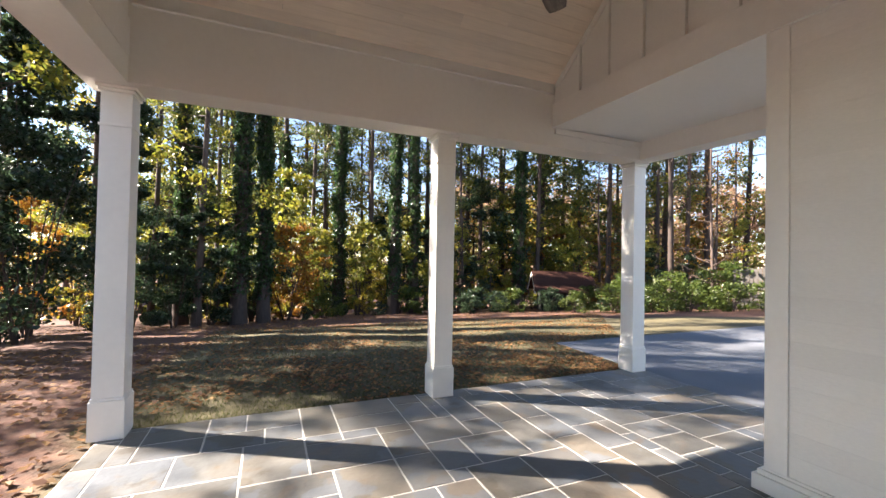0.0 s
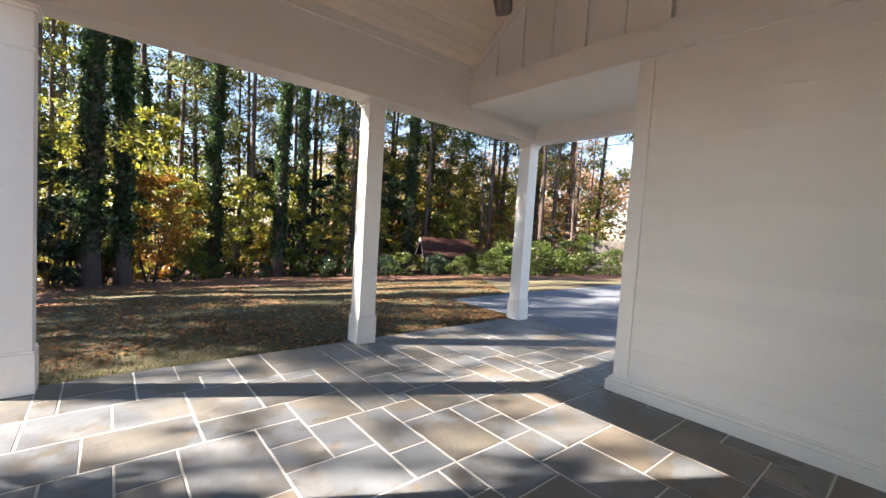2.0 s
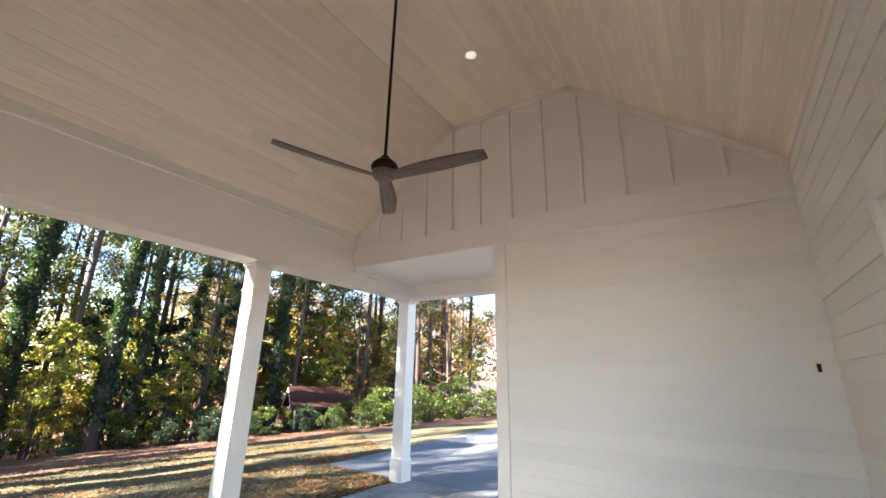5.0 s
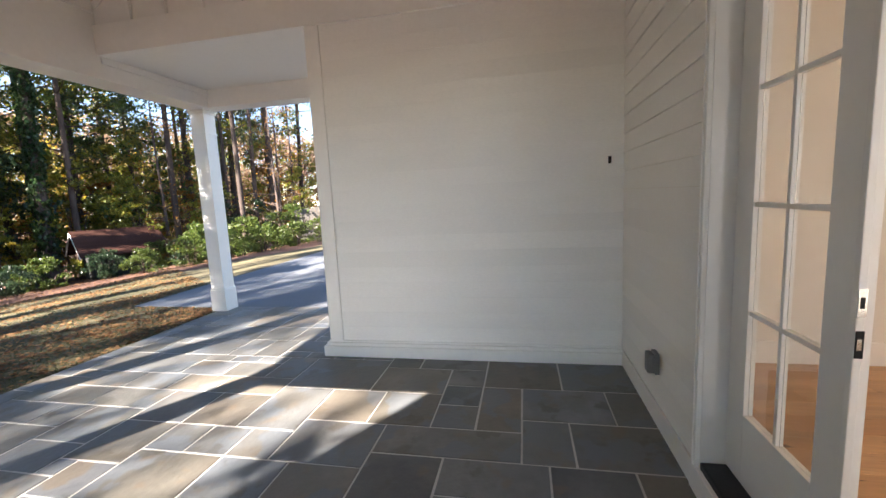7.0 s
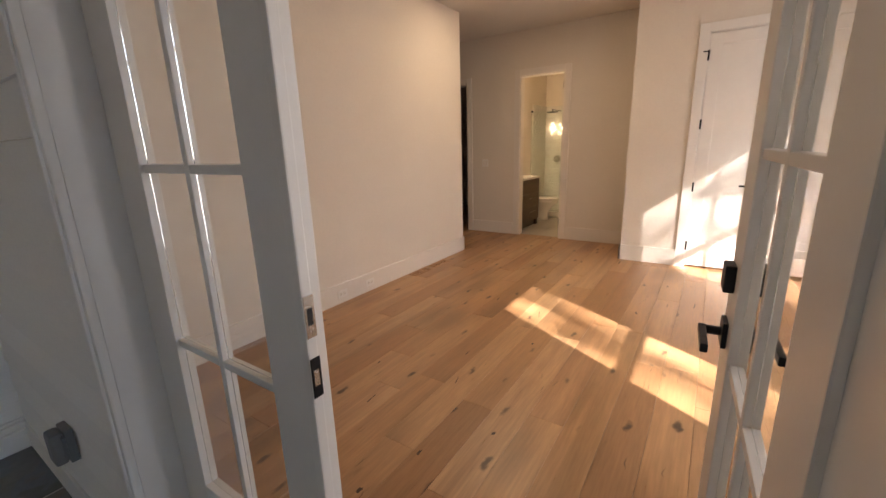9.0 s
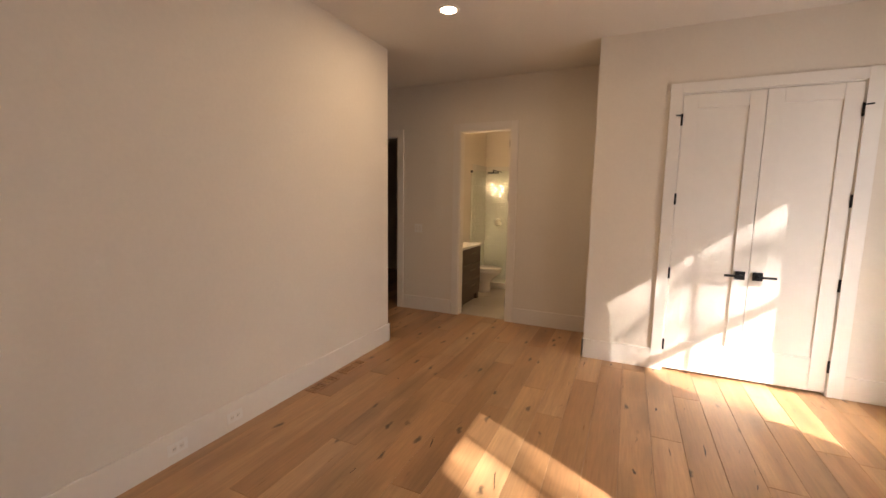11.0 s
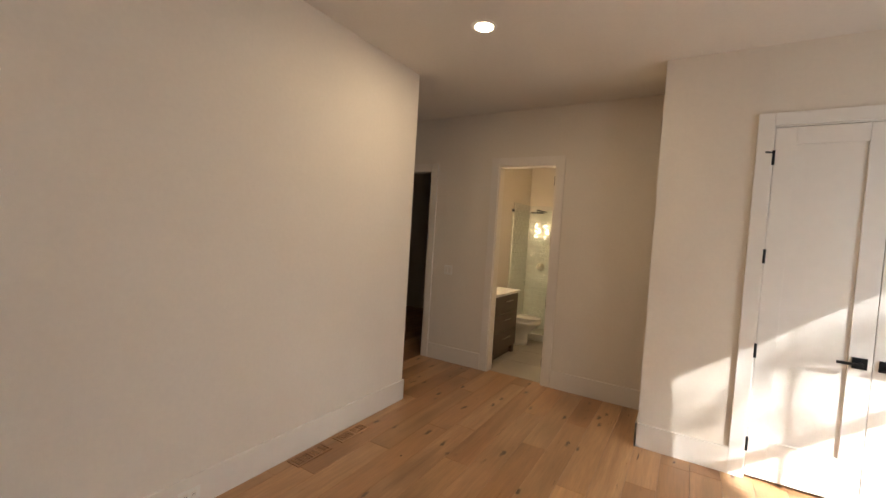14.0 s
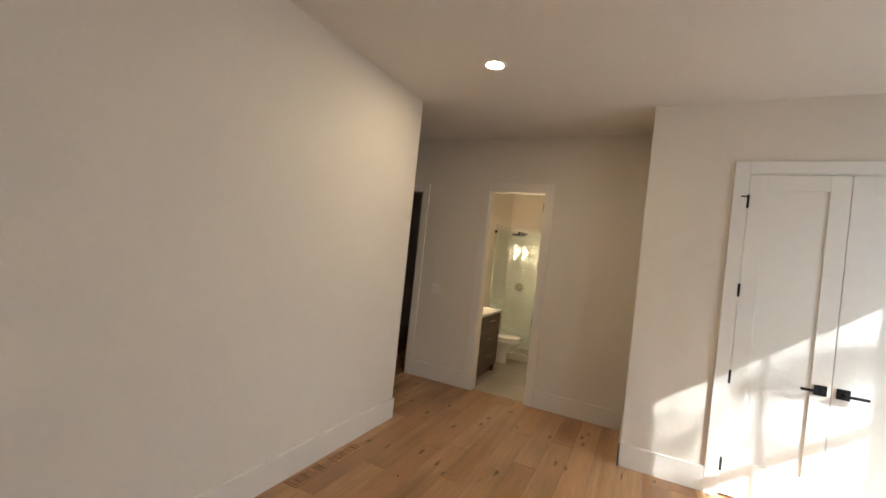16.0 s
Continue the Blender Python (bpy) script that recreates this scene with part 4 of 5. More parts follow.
for s in (-1, 1):
    part("rocker", soft_box(s * 0.024 - 0.016, s * 0.024 + 0.016, -0.009, -0.004, -0.033, 0.033, 0.002), BASE_PAINT, sw)

# ---- porch fixtures ----
def ceiling_fan(x, y, z):
    f = thing("ceiling_fan", pose(x, y, z), "three-blade ceiling fan, grey weathered wood blades on a bronze downrod", "ceiling fan")
    part("downrod", rod((0, 0, 0.14), (0, 0, FLAT_Z - z), 0.0135, 16), BRONZE, f, smooth=False)
    part("canopy", lathe([(0.075, FLAT_Z - z - 0.002), (0.075, FLAT_Z - z - 0.03), (0.055, FLAT_Z - z - 0.06), (0.02, FLAT_Z - z - 0.075)]), BRONZE, f, smooth=True)
    part("motor_housing", lathe([(0.02, 0.17), (0.035, 0.165), (0.042, 0.135), (0.07, 0.125), (0.095, 0.10), (0.108, 0.075), (0.108, 0.06), (0.095, 0.05), (0.09, 0.035)], 32), BRONZE, f, smooth=True)
    hub = part("hub", lathe([(0.01, -0.05), (0.05, -0.045), (0.082, -0.02), (0.095, 0.01), (0.09, 0.036)], 32), BLADE, f, smooth=True)
    for a in (156, 38, -80):
        bm = bmesh.new()
        rows = []
        n = 14
        for k in range(n + 1):
            s = k / n
            r = 0.03 + s * 0.81
            half = 0.045 + 0.035 * math.sin(min(1, s * 1.25) * math.pi * 0.62) - 0.012 * s
            if k == n:
                half *= 0.82
            lift = 0.006 + 0.03 * s ** 1.3
            pitch = -radians(15 - 6 * s)
            sweep = -0.015 * math.sin(s * math.pi)
            th = 0.018 * (1 - 0.55 * s)
            row = []
            for u, w in ((-1, 0), (-0.5, 1), (0.4, 1), (1, 0), (0.4, -1), (-0.5, -1)):
                yy, zz = u * half, w * th * 0.5
                row.append(bm.verts.new((r, sweep + yy * math.cos(pitch) - zz * math.sin(pitch), lift - 0.02 + yy * math.sin(pitch) + zz * math.cos(pitch))))
            rows.append(row)
        for p, q in zip(rows, rows[1:]):
            for k in range(6):
                w = (k + 1) % 6
                bm.faces.new((p[k], p[w], q[w], q[k]))
        bm.faces.new(rows[0]), bm.faces.new(rows[-1][::-1])
        bmesh.ops.recalc_face_normals(bm, faces=bm.faces)
        b = part("blade", bm, BLADE, f, smooth=True)
        b.matrix_basis = pose(0, 0, 0, 0, 0, a)


ceiling_fan(1.69, 1.91, 3.31)
hook = thing("wall_hook", pose(XE - 0.01, -0.754, 1.934), "small rusty bracket screwed to the shiplap wall", "hook")
part("plate", soft_box(-0.006, 0.001, -0.014, 0.014, -0.035, 0.03, 0.002), BRONZE, hook)
part("prong", rod((-0.005, 0, -0.005), (-0.035, 0.004, -0.02), 0.006, 8), BRONZE, hook)
part("tip", rod((-0.035, 0.004, -0.02), (-0.038, 0.004, 0.012), 0.005, 8), BRONZE, hook)

cover = thing("outlet_cover", pose(3.04, YD + 0.013, 0.455), "grey weatherproof outlet cover on the lap siding", "outlet cover")
part("box", soft_box(-0.05, 0.05, 0, 0.03, -0.075, 0.075, 0.005), GREY_PLASTIC, cover)
part("lid", soft_box(-0.045, 0.045, 0.0305, 0.075, -0.07, 0.07, 0.014), GREY_PLASTIC, cover, "domed grey lid")
part("hinge", rod((-0.05, 0.035, -0.05), (-0.05, 0.035, 0.05), 0.006, 8), GREY_PLASTIC, cover)

# ---- bathroom ----
structure("floor_bathroom", boxes((2.32, 4.07, -9.4, BY - 0.06, 0.156, 0.166)), MORTAR, "grout bed of the bathroom floor", "floor")


def bath_vanity():
    v = thing("bathroom_vanity", pose(3.55, -7.33, 0.166), "dark stained wood vanity with three drawers and bar pulls", "vanity")
    part("body", soft_box(0.02, 0.515, -0.38, 0.38, 0.10, 0.845, 0.003), VANITY, v)
    part("toe_kick", boxes((0.06, 0.5, -0.30, 0.30, 0.0, 0.10)), VANITY, v)
    for s in (-1, 1):
        part("foot", soft_box(0.02, 0.08, s * 0.34 - 0.04, s * 0.34 + 0.04, 0.0, 0.0995, 0.003), VANITY, v)
    for z0, z1 in ((0.115, 0.355), (0.362, 0.6), (0.607, 0.84)):
        d = part("drawer", soft_box(0.0, 0.019, -0.375, 0.375, z0, z1, 0.003), VANITY, v)
        z = (z0 + z1) / 2 + 0.04
        part("pull", rod((-0.025, -0.12, z), (-0.025, 0.12, z), 0.005, 8), CHROME, d, "brushed nickel bar pull")
        for s in (-1, 1):
            part("post", rod((0.001, s * 0.1, z), (-0.025, s * 0.1, z), 0.004, 8), CHROME, d)
    part("countertop", soft_box(-0.015, 0.519, -0.395, 0.395, 0.846, 0.88, 0.004), COUNTER, v, "white quartz countertop")
    part("backsplash", soft_box(0.5, 0.519, -0.395, 0.395, 0.881, 0.98, 0.003), COUNTER, v)


bath_vanity()


def toilet():
    t = thing("toilet", pose(3.62, -8.17, 0.166), "white porcelain two-piece toilet", "toilet")
    bm = bmesh.new()
    rows = []
    for r, cx, z in ((0.13, 0.06, 0.0), (0.125, 0.06, 0.05), (0.11, 0.05, 0.16), (0.14, 0.0, 0.26), (0.19, -0.03, 0.34), (0.2, -0.03, 0.385)):
        rows.append([bm.verts.new((cx + r * 1.25 * math.cos(2 * math.pi * k / 24), r * 0.95 * math.sin(2 * math.pi * k / 24), z)) for k in range(24)])
    for p, q in zip(rows, rows[1:]):
        for k in range(24):
            bm.faces.new((p[k], p[(k + 1) % 24], q[(k + 1) % 24], q[k]))
    bm.faces.new(rows[0][::-1]), bm.faces.new(rows[-1])
    part("bowl", bm, PORCELAIN, t, smooth=True)
    part("trapway", soft_box(0.08, 0.42, -0.1, 0.1, 0.0, 0.36, 0.03, 3), PORCELAIN, t)
    for name, z0, z1 in (("seat", 0.387, 0.405), ("lid", 0.406, 0.425)):
        bm = lathe([(0.19, z0), (0.205, z0 + 0.004), (0.205, z1 - 0.005), (0.19, z1)], 28)
        bm.transform(Matrix.Translation((-0.03, 0, 0)) @ Matrix.Diagonal((1.22, 0.93, 1, 1)))
        part(name, bm, PORCELAIN, t, smooth=True)
    part("tank", soft_box(0.22, 0.43, -0.21, 0.21, 0.38, 0.74, 0.025, 3), PORCELAIN, t)
    part("tank_lid", soft_box(0.21, 0.435, -0.22, 0.22, 0.741, 0.775, 0.01, 2), PORCELAIN, t)


toilet()
structure("shower_curb", soft_box(2.325, 4.065, -8.62, -8.50, 0.167, 0.27, 0.006), COUNTER, "white shower curb", "curb")
screen = thing("shower_screen", pose(3.2, -8.56, 0.271), "frameless clear glass shower screen", "shower screen")
part("pane", boxes((-0.85, 0.86, -0.005, 0.005, 0.0, 1.95)), SHOWER_GLASS, screen).visible_shadow = False
for z in (0.3, 1.93):
    part("clip", soft_box(0.83, 0.868, -0.015, 0.015, z, z + 0.04, 0.003), BLACK, screen)
head = thing("rain_shower", pose(3.74, -8.85, 2.2), "flat black rain shower head on an arm", "shower")
part("disc", lathe([(0.1, 0.0), (0.105, 0.004), (0.105, 0.014), (0.02, 0.02)], 28), BLACK, head)
part("arm", rod((0.0, 0.0, 0.02), (0.0, 0.0, 0.06), 0.01), BLACK, head)
part("arm_tube", rod((0.0, 0.0, 0.055), (0.0, -0.515, 0.055), 0.009), BLACK, head)
valve = thing("shower_valve", pose(3.78, -9.37, 1.28), "round brushed nickel shower valve with lever", "shower valve")
part("escutcheon", rod((0, 0, 0), (0, 0.012, 0), 0.075, 24), CHROME, valve)
part("knob", rod((0, 0.012, 0), (0, 0.06, 0), 0.025, 16), CHROME, valve)
part("lever", rod((0, 0.05, 0), (-0.08, 0.055, 0.0), 0.008, 8), CHROME, valve)


def sconce(y):
    s = thing("wall_sconce", pose(4.069, y, 1.92), "two-light nickel wall sconce with glowing bulbs", "wall lamp", "bathroom sconces")
    part("back_plate", soft_box(-0.015, 0, -0.05, 0.05, -0.06, 0.06, 0.004), CHROME, s)
    part("stem", rod((-0.01, 0, 0), (-0.11, 0, 0), 0.008), CHROME, s)
    for k in (-1, 1):
        part("holder", rod((-0.11, 0, k * 0.01), (-0.11, 0, k * 0.05), 0.02, 14), CHROME, s)
        part("bulb", lathe([(0.012, 0.05), (0.03, 0.075), (0.034, 0.1), (0.024, 0.13), (0.004, 0.142)], 16), BULB, s, smooth=True).matrix_basis = pose(-0.11, 0, 0, 0 if k > 0 else 180)


for y in (-7.05, -7.6):
    sconce(y)
    data = bpy.data.lights.new("sconce_lamp", "POINT")
    data.energy, data.color, data.shadow_soft_size = 1.9, (1.0, 0.72, 0.42), 0.06
    new("sconce_lamp", data).location = (3.93, y, 1.92)


def subway_tiles():
    rng = random.Random(9)
    wall = structure("wall_shower_tile", boxes((2.321, 4.069, -9.399, -9.385, 0.167, 2.36), (4.055, 4.069, -9.384, -8.63, 0.167, 2.36)), GROUT, "grout of the tiled shower wall", "wall")
    verts, faces = [], []
    def tile(o, u, w, h, nrm):
        b = len(verts)
        tilt = [rng.uniform(-0.0004, 0.0004) for _ in range(4)]
        e = 0.003
        for (a, c), t in zip(((0, 0), (1, 0), (1, 1), (0, 1)), tilt):
            verts.append(tuple(o + u * (a * w) + Vector((0, 0, c * h))))
        for (a, c), t in zip(((e, e), (w - e, e), (w - e, h - e), (e, h - e)), tilt):
            verts.append(tuple(o + u * a + Vector((0, 0, c)) + nrm * (0.006 + t)))
        faces.append((b + 4, b + 5, b + 6, b + 7))
        for k in range(4):
            faces.append((b + k, b + (k + 1) % 4, b + 4 + (k + 1) % 4, b + 4 + k))
    for r in range(29):
        z = 0.17 + r * 0.0755
        for k in range(-1, 12):
            x = 2.325 + k * 0.155 + (r % 2) * 0.077
            if x > 2.32 and x + 0.152 < 4.05:
                tile(Vector((x + 0.152, -9.385, z)), Vector((-1, 0, 0)), 0.152, 0.0725, Vector((0, 1, 0)))
        for k in range(5):
            y = -9.375 + k * 0.155 - (r % 2) * 0.07
            if y > -9.38 and y + 0.152 < -8.62:
                tile(Vector((4.055, y, z)), Vector((0, 1, 0)), 0.152, 0.0725, Vector((-1, 0, 0)))
    me = bpy.data.meshes.new("tile")
    me.from_pydata(verts, [], faces)
    me.materials.append(TILE)
    t = new("tile", me)
    t.parent = wall
    t["kind"] = "stuff"


subway_tiles()
bath_floor = bpy.data.objects["floor_bathroom"]
for i in range(3):
    for j in range(5):
        x0, y0 = 2.33 + i * 0.58, BY - 0.07 - (j + 1) * 0.55
        bm = soft_box(x0 + 0.002, x0 + 0.577, y0 + 0.002, y0 + 0.547, 0.16, 0.169, 0.0015, 1)
        part("tile", bm, MARBLE, bath_floor)

# ---- woods ----
def leaf_mesh(name, blobs, size, mat, seed, hang=0.0, long=1.0):
    """Many small leaves, each a bent pair of triangles' worth of surface; blobs: rows of (x, y, z, rx, ry, rz, count)."""
    rng = np.random.default_rng(seed)
    out = []
    for x, y, z, rx, ry, rz, count in blobs:
        d = rng.normal(size=(count, 3))
        d /= np.linalg.norm(d, axis=1)[:, None]
        d *= (rng.random(count) ** 0.45)[:, None]
        out.append(np.array((x, y, z)) + d * np.array((rx, ry, rz)))
    p = np.concatenate(out)
    count = len(p)
    n = rng.normal(size=(count, 3)) + np.array((0, 0, 0.6))
    n /= np.linalg.norm(n, axis=1)[:, None]
    u = np.cross(n, rng.normal(size=(count, 3)))
    u /= np.linalg.norm(u, axis=1)[:, None]
    u[:, 2] -= hang
    w = np.cross(n, u)
    s = size * rng.uniform(0.55, 1.3, count)[:, None]
    v = np.empty((count, 4, 3))
    v[:, 0], v[:, 2] = p - u * s * 0.6 * long, p + u * s * 0.6 * long
    v[:, 1], v[:, 3] = p + w * s * 0.34 + n * s * 0.1, p - w * s * 0.34 + n * s * 0.1
    me = bpy.data.meshes.new(name)
    me.vertices.add(count * 4)
    me.vertices.foreach_set("co", v.reshape(-1))
    me.loops.add(count * 4)
    me.loops.foreach_set("vertex_index", np.arange(count * 4, dtype=np.int32))
    me.polygons.add(count)
    me.polygons.foreach_set("loop_start", np.arange(count, dtype=np.int32) * 4)
    me.update(calc_edges=True)
    me.materials.append(mat)
    return me


def limb(bm, pts, radii, seg=7):
    rings = []
    for k, (p, r) in enumerate(zip(pts, radii)):
        d = (Vector(pts[min(k + 1, len(pts) - 1)]) - Vector(pts[max(k - 1, 0)])).normalized()
        a = d.orthogonal().normalized()
        b = d.cross(a)
        rings.append([bm.verts.new(Vector(p) + (a * math.cos(6.2832 * j / seg) + b * math.sin(6.2832 * j / seg)) * r) for j in range(seg)])
    for lo, hi in zip(rings, rings[1:]):
        best = min(range(seg), key=lambda q: (hi[q].co - lo[0].co).length)
        for j in range(seg):
            bm.faces.new((lo[j], lo[(j + 1) % seg], hi[(j + 1 + best) % seg], hi[(j + best) % seg]))
    bm.faces.new(rings[-1])


def tree(kind, label, category, height, radius, rng, lean=0.0, limbs=10, first=0.3, reach=2.5, crown=None, ivy=0.0, leaf=0.14, dense=120, group="", stubs=0):
    t = thing(kind, pose(0, 0, 0), label, category, group)
    bm = bmesh.new()
    n = 9
    spine = []
    wob = [rng.uniform(-0.12, 0.12) for _ in range(4)]
    for k in range(n + 1):
        s = k / n
        spine.append((lean * s * height + wob[0] * math.sin(s * 5 + wob[1] * 20) * s, wob[2] * math.sin(s * 4 + wob[3] * 20) * s, -0.25 + s * (height + 0.25)))
    limb(bm, spine, [radius * (1.35 if k == 0 else 1.0) * (1 - 0.8 * k / n) + 0.015 for k in range(n + 1)], 10)
    part("trunk", bm, BARK, t, smooth=True)
    blobs = []
    bm = bmesh.new()
    for k in range(limbs + stubs):
        stub = k >= limbs
        s = rng.uniform(0.25, first) if stub else first + (1 - first) * (k + rng.random()) / limbs
        s = min(s, 0.985)
        base = Vector(spine[int(s * n)]).lerp(Vector(spine[min(n, int(s * n) + 1)]), s * n - int(s * n))
        a = rng.uniform(0, 6.2832)
        length = (0.4 + rng.random()) if stub else reach * (1.15 - 0.75 * (s - first) / (1 - first)) * rng.uniform(0.7, 1.15)
        rise = rng.uniform(0.05, 0.55) * length
        mid = base + Vector((math.cos(a) * length * 0.5, math.sin(a) * length * 0.5, rise * 0.35))
        end = base + Vector((math.cos(a) * length, math.sin(a) * length, rise))
        r0 = max(0.012, radius * (1 - 0.8 * s) * 0.38)
        limb(bm, [base, mid, end], [r0, r0 * 0.6, 0.006], 5)
        for q in range(0 if stub else 2):
            twig = mid.lerp(end, rng.random()) + Vector((rng.uniform(-0.7, 0.7), rng.uniform(-0.7, 0.7), rng.uniform(-0.2, 0.6)))
            limb(bm, [mid.lerp(end, 0.3 * q + 0.2), twig], [r0 * 0.4, 0.005], 4)
            blobs.append((*twig, 0.55, 0.55, 0.35, int(dense * 0.5)))
        if not stub:
            blobs.append((*end, 0.75, 0.75, 0.42, dense))
    tagged(part("branching", bm, BARK, t), kind="stuff")
    if crown is not None:
        me = leaf_mesh("crown", blobs, leaf, crown, rng.randrange(9999), 0.2)
        piece("crown", me, t)
    if ivy:
        wrap = []
        z = 1.1 * rng.random() + 0.5
        while z < ivy:
            s = z / height
            c = Vector(spine[int(s * n)]).lerp(Vector(spine[min(n, int(s * n) + 1)]), s * n - int(s * n))
            fat = radius + rng.uniform(0.03, 0.27) * (1 - 0.3 * z / ivy)
            wrap.append((c.x + rng.uniform(-0.08, 0.08), c.y + rng.uniform(-0.08, 0.08), z, fat, fat, 0.3, 310))
            z += 0.24
        piece("ivy", leaf_mesh("ivy", wrap, 0.115, IVY, rng.randrange(9999), 0.5), t)["label"] = "dense dark ivy on the trunk"
    return t


def shrub(kind, label, category, height, width, mat, rng, leaf=0.11, count=2600, stems=7, cone=False):
    t = thing(kind, pose(0, 0, 0), label, category)
    bm, blobs = bmesh.new(), []
    for k in range(stems):
        a, r = rng.uniform(0, 6.28), width * rng.uniform(0.15, 0.8)
        tip = (math.cos(a) * r, math.sin(a) * r, height * rng.uniform(0.45, 0.9) * (1 - 0.3 * r / width))
        limb(bm, [(0.1 * math.cos(a), 0.1 * math.sin(a), -0.15), (tip[0] * 0.5, tip[1] * 0.5, tip[2] * 0.55), tip], [0.035, 0.02, 0.006], 5)
    tagged(part("branching", bm, BARK, t), kind="stuff")
    lumps = 26
    for k in range(lumps):
        s = (k + rng.random()) / lumps
        z = height * (0.06 + 0.9 * s)
        prof = (1 - s) ** 0.75 if cone else math.sin(math.pi * (0.18 + 0.74 * s))
        a, r = rng.uniform(0, 6.28), width * prof * rng.uniform(0.25, 0.95)
        size = width * rng.uniform(0.2, 0.42) * (0.45 + 0.55 * prof)
        blobs.append((math.cos(a) * r, math.sin(a) * r, z, size, size, size * 0.55, count // lumps))
    piece("foliage", leaf_mesh("foliage", blobs, leaf, mat, rng.randrange(9999), 0.25), t)
    return t


rng = random.Random(21)
IVY_LABEL = "tall pine trunk wrapped in dark green ivy at the lawn's edge"
PINE_LABEL = "tall slim pine with a bare trunk and thin crown"
HARD_LABEL = "autumn hardwood with thin yellow-green leaves"
protos = {
    "ivy": [tree("ivy_clad_pine", IVY_LABEL, "tree", 22, 0.30, rng, 0.01, 12, 0.55, 2.6, NEEDLES, 13.5, 0.16, 110, "ivy-clad pines", 4),
            tree("ivy_clad_pine", IVY_LABEL, "tree", 20, 0.24, rng, -0.015, 12, 0.5, 2.4, NEEDLES, 11.5, 0.16, 110, "ivy-clad pines", 5)],
    "pine": [tree("pine_tree", PINE_LABEL, "tree", 21, 0.17, rng, 0.012, 16, 0.42, 2.3, NEEDLES, 0, 0.14, 150, "slim pines", 9),
             tree("pine_tree", PINE_LABEL, "tree", 18, 0.13, rng, -0.03, 15, 0.36, 2.0, NEEDLES, 0, 0.14, 140, "slim pines", 8)],
    "hard": [tree("hardwood_tree", HARD_LABEL, "tree", 15, 0.16, rng, 0.03, 22, 0.2, 3.2, LEAF_OLIVE, 0, 0.13, 120, "autumn hardwoods", 3),
             tree("hardwood_tree", "autumn hardwood with fresh green leaves", "tree", 13, 0.13, rng, -0.02, 22, 0.18, 3.0, LEAF_GREEN, 0, 0.13, 120, "autumn hardwoods", 3),
             tree("hardwood_tree", "autumn hardwood turned yellow", "tree", 12, 0.12, rng, 0.02, 18, 0.18, 2.7, LEAF_YELLOW, 0, 0.15, 60, "autumn hardwoods", 3)],
    "bare": [tree("bare_tree", "bare grey tree with fine branches", "tree", 11, 0.12, rng, 0.02, 34, 0.16, 2.6, LEAF_ORANGE, 0, 0.12, 6, "bare trees", 6)],
}
small = {
    "orange": shrub("maple_sapling", "young maple with orange autumn leaves", "tree", 5.2, 1.7, LEAF_ORANGE, rng, 0.13, 2300),
    "gold": shrub("yellow_sapling", "young tree with golden yellow leaves", "tree", 4.2, 1.6, LEAF_YELLOW, rng, 0.13, 1500),
    "lime": shrub("green_sapling", "young tree with bright yellow-green leaves", "tree", 5.0, 1.4, LEAF_OLIVE, rng, 0.13, 2200),
    "holly": shrub("holly_tree", "dense dark green holly at the wood edge", "tree", 6.5, 2.0, LEAF_DARK, rng, 0.15, 5200, 9),
    "fir": shrub("hemlock_tree", "large dark evergreen hemlock beside the lawn", "tree", 15.0, 3.6, LEAF_DARK, rng, 0.15, 20000, 9, True),
    "open": shrub("hemlock_tree", "thin dark evergreen hemlock with gaps in its crown", "tree", 15.0, 3.4, LEAF_DARK, rng, 0.15, 9000, 9, True),
    "bush": shrub("green_bush", "rounded green bush in the pine straw", "bush", 1.9, 1.4, LEAF_GREEN, rng, 0.12, 2200),
    "dark": shrub("laurel_bush", "dark green laurel bush under the trees", "bush", 2.6, 1.7, LEAF_DARK, rng, 0.13, 2600),
    "hedge": shrub("hedge_bush", "yellow-green hedge bush in pine straw", "bush", 1.6, 1.3, LEAF_GREEN, rng, 0.1, 2400),
}
thin_tree = tree("hardwood_tree", "half-bare autumn hardwood with few leaves, unseen, added to dapple the sun", "tree", 15, 0.15, rng, 0.02, 22, 0.25, 3.2, LEAF_OLIVE, 0, 0.14, 34, "autumn hardwoods", 3)
used = set()


def plant(proto, x, y, scale=1.0, turn=None):
    m = pose(x, y, ground_z(x, y) - 0.02, 0, 0, rng.uniform(0, 360) if turn is None else turn) @ Matrix.Diagonal((scale, scale, scale, 1))
    if proto.name in used:
        copy_thing(proto, m)
    else:
        used.add(proto.name)
        proto.matrix_basis = m


for k, (x, y, sc) in enumerate(((-0.6, 20.6, 1.0), (0.44, 21.0, 1.05), (4.82, 27.5, 1.1), (7.77, 24.9, 1.15), (9.74, 26.5, 1.0), (16.6, 24.2, 1.15), (-3.1, 22.3, 0.9), (13.3, 28.5, 0.9), (-9.5, 20.0, 1.1), (1.8, 33.0, 1.1))):
    plant(protos["ivy"][k % 2], x, y, sc, 40 * k)
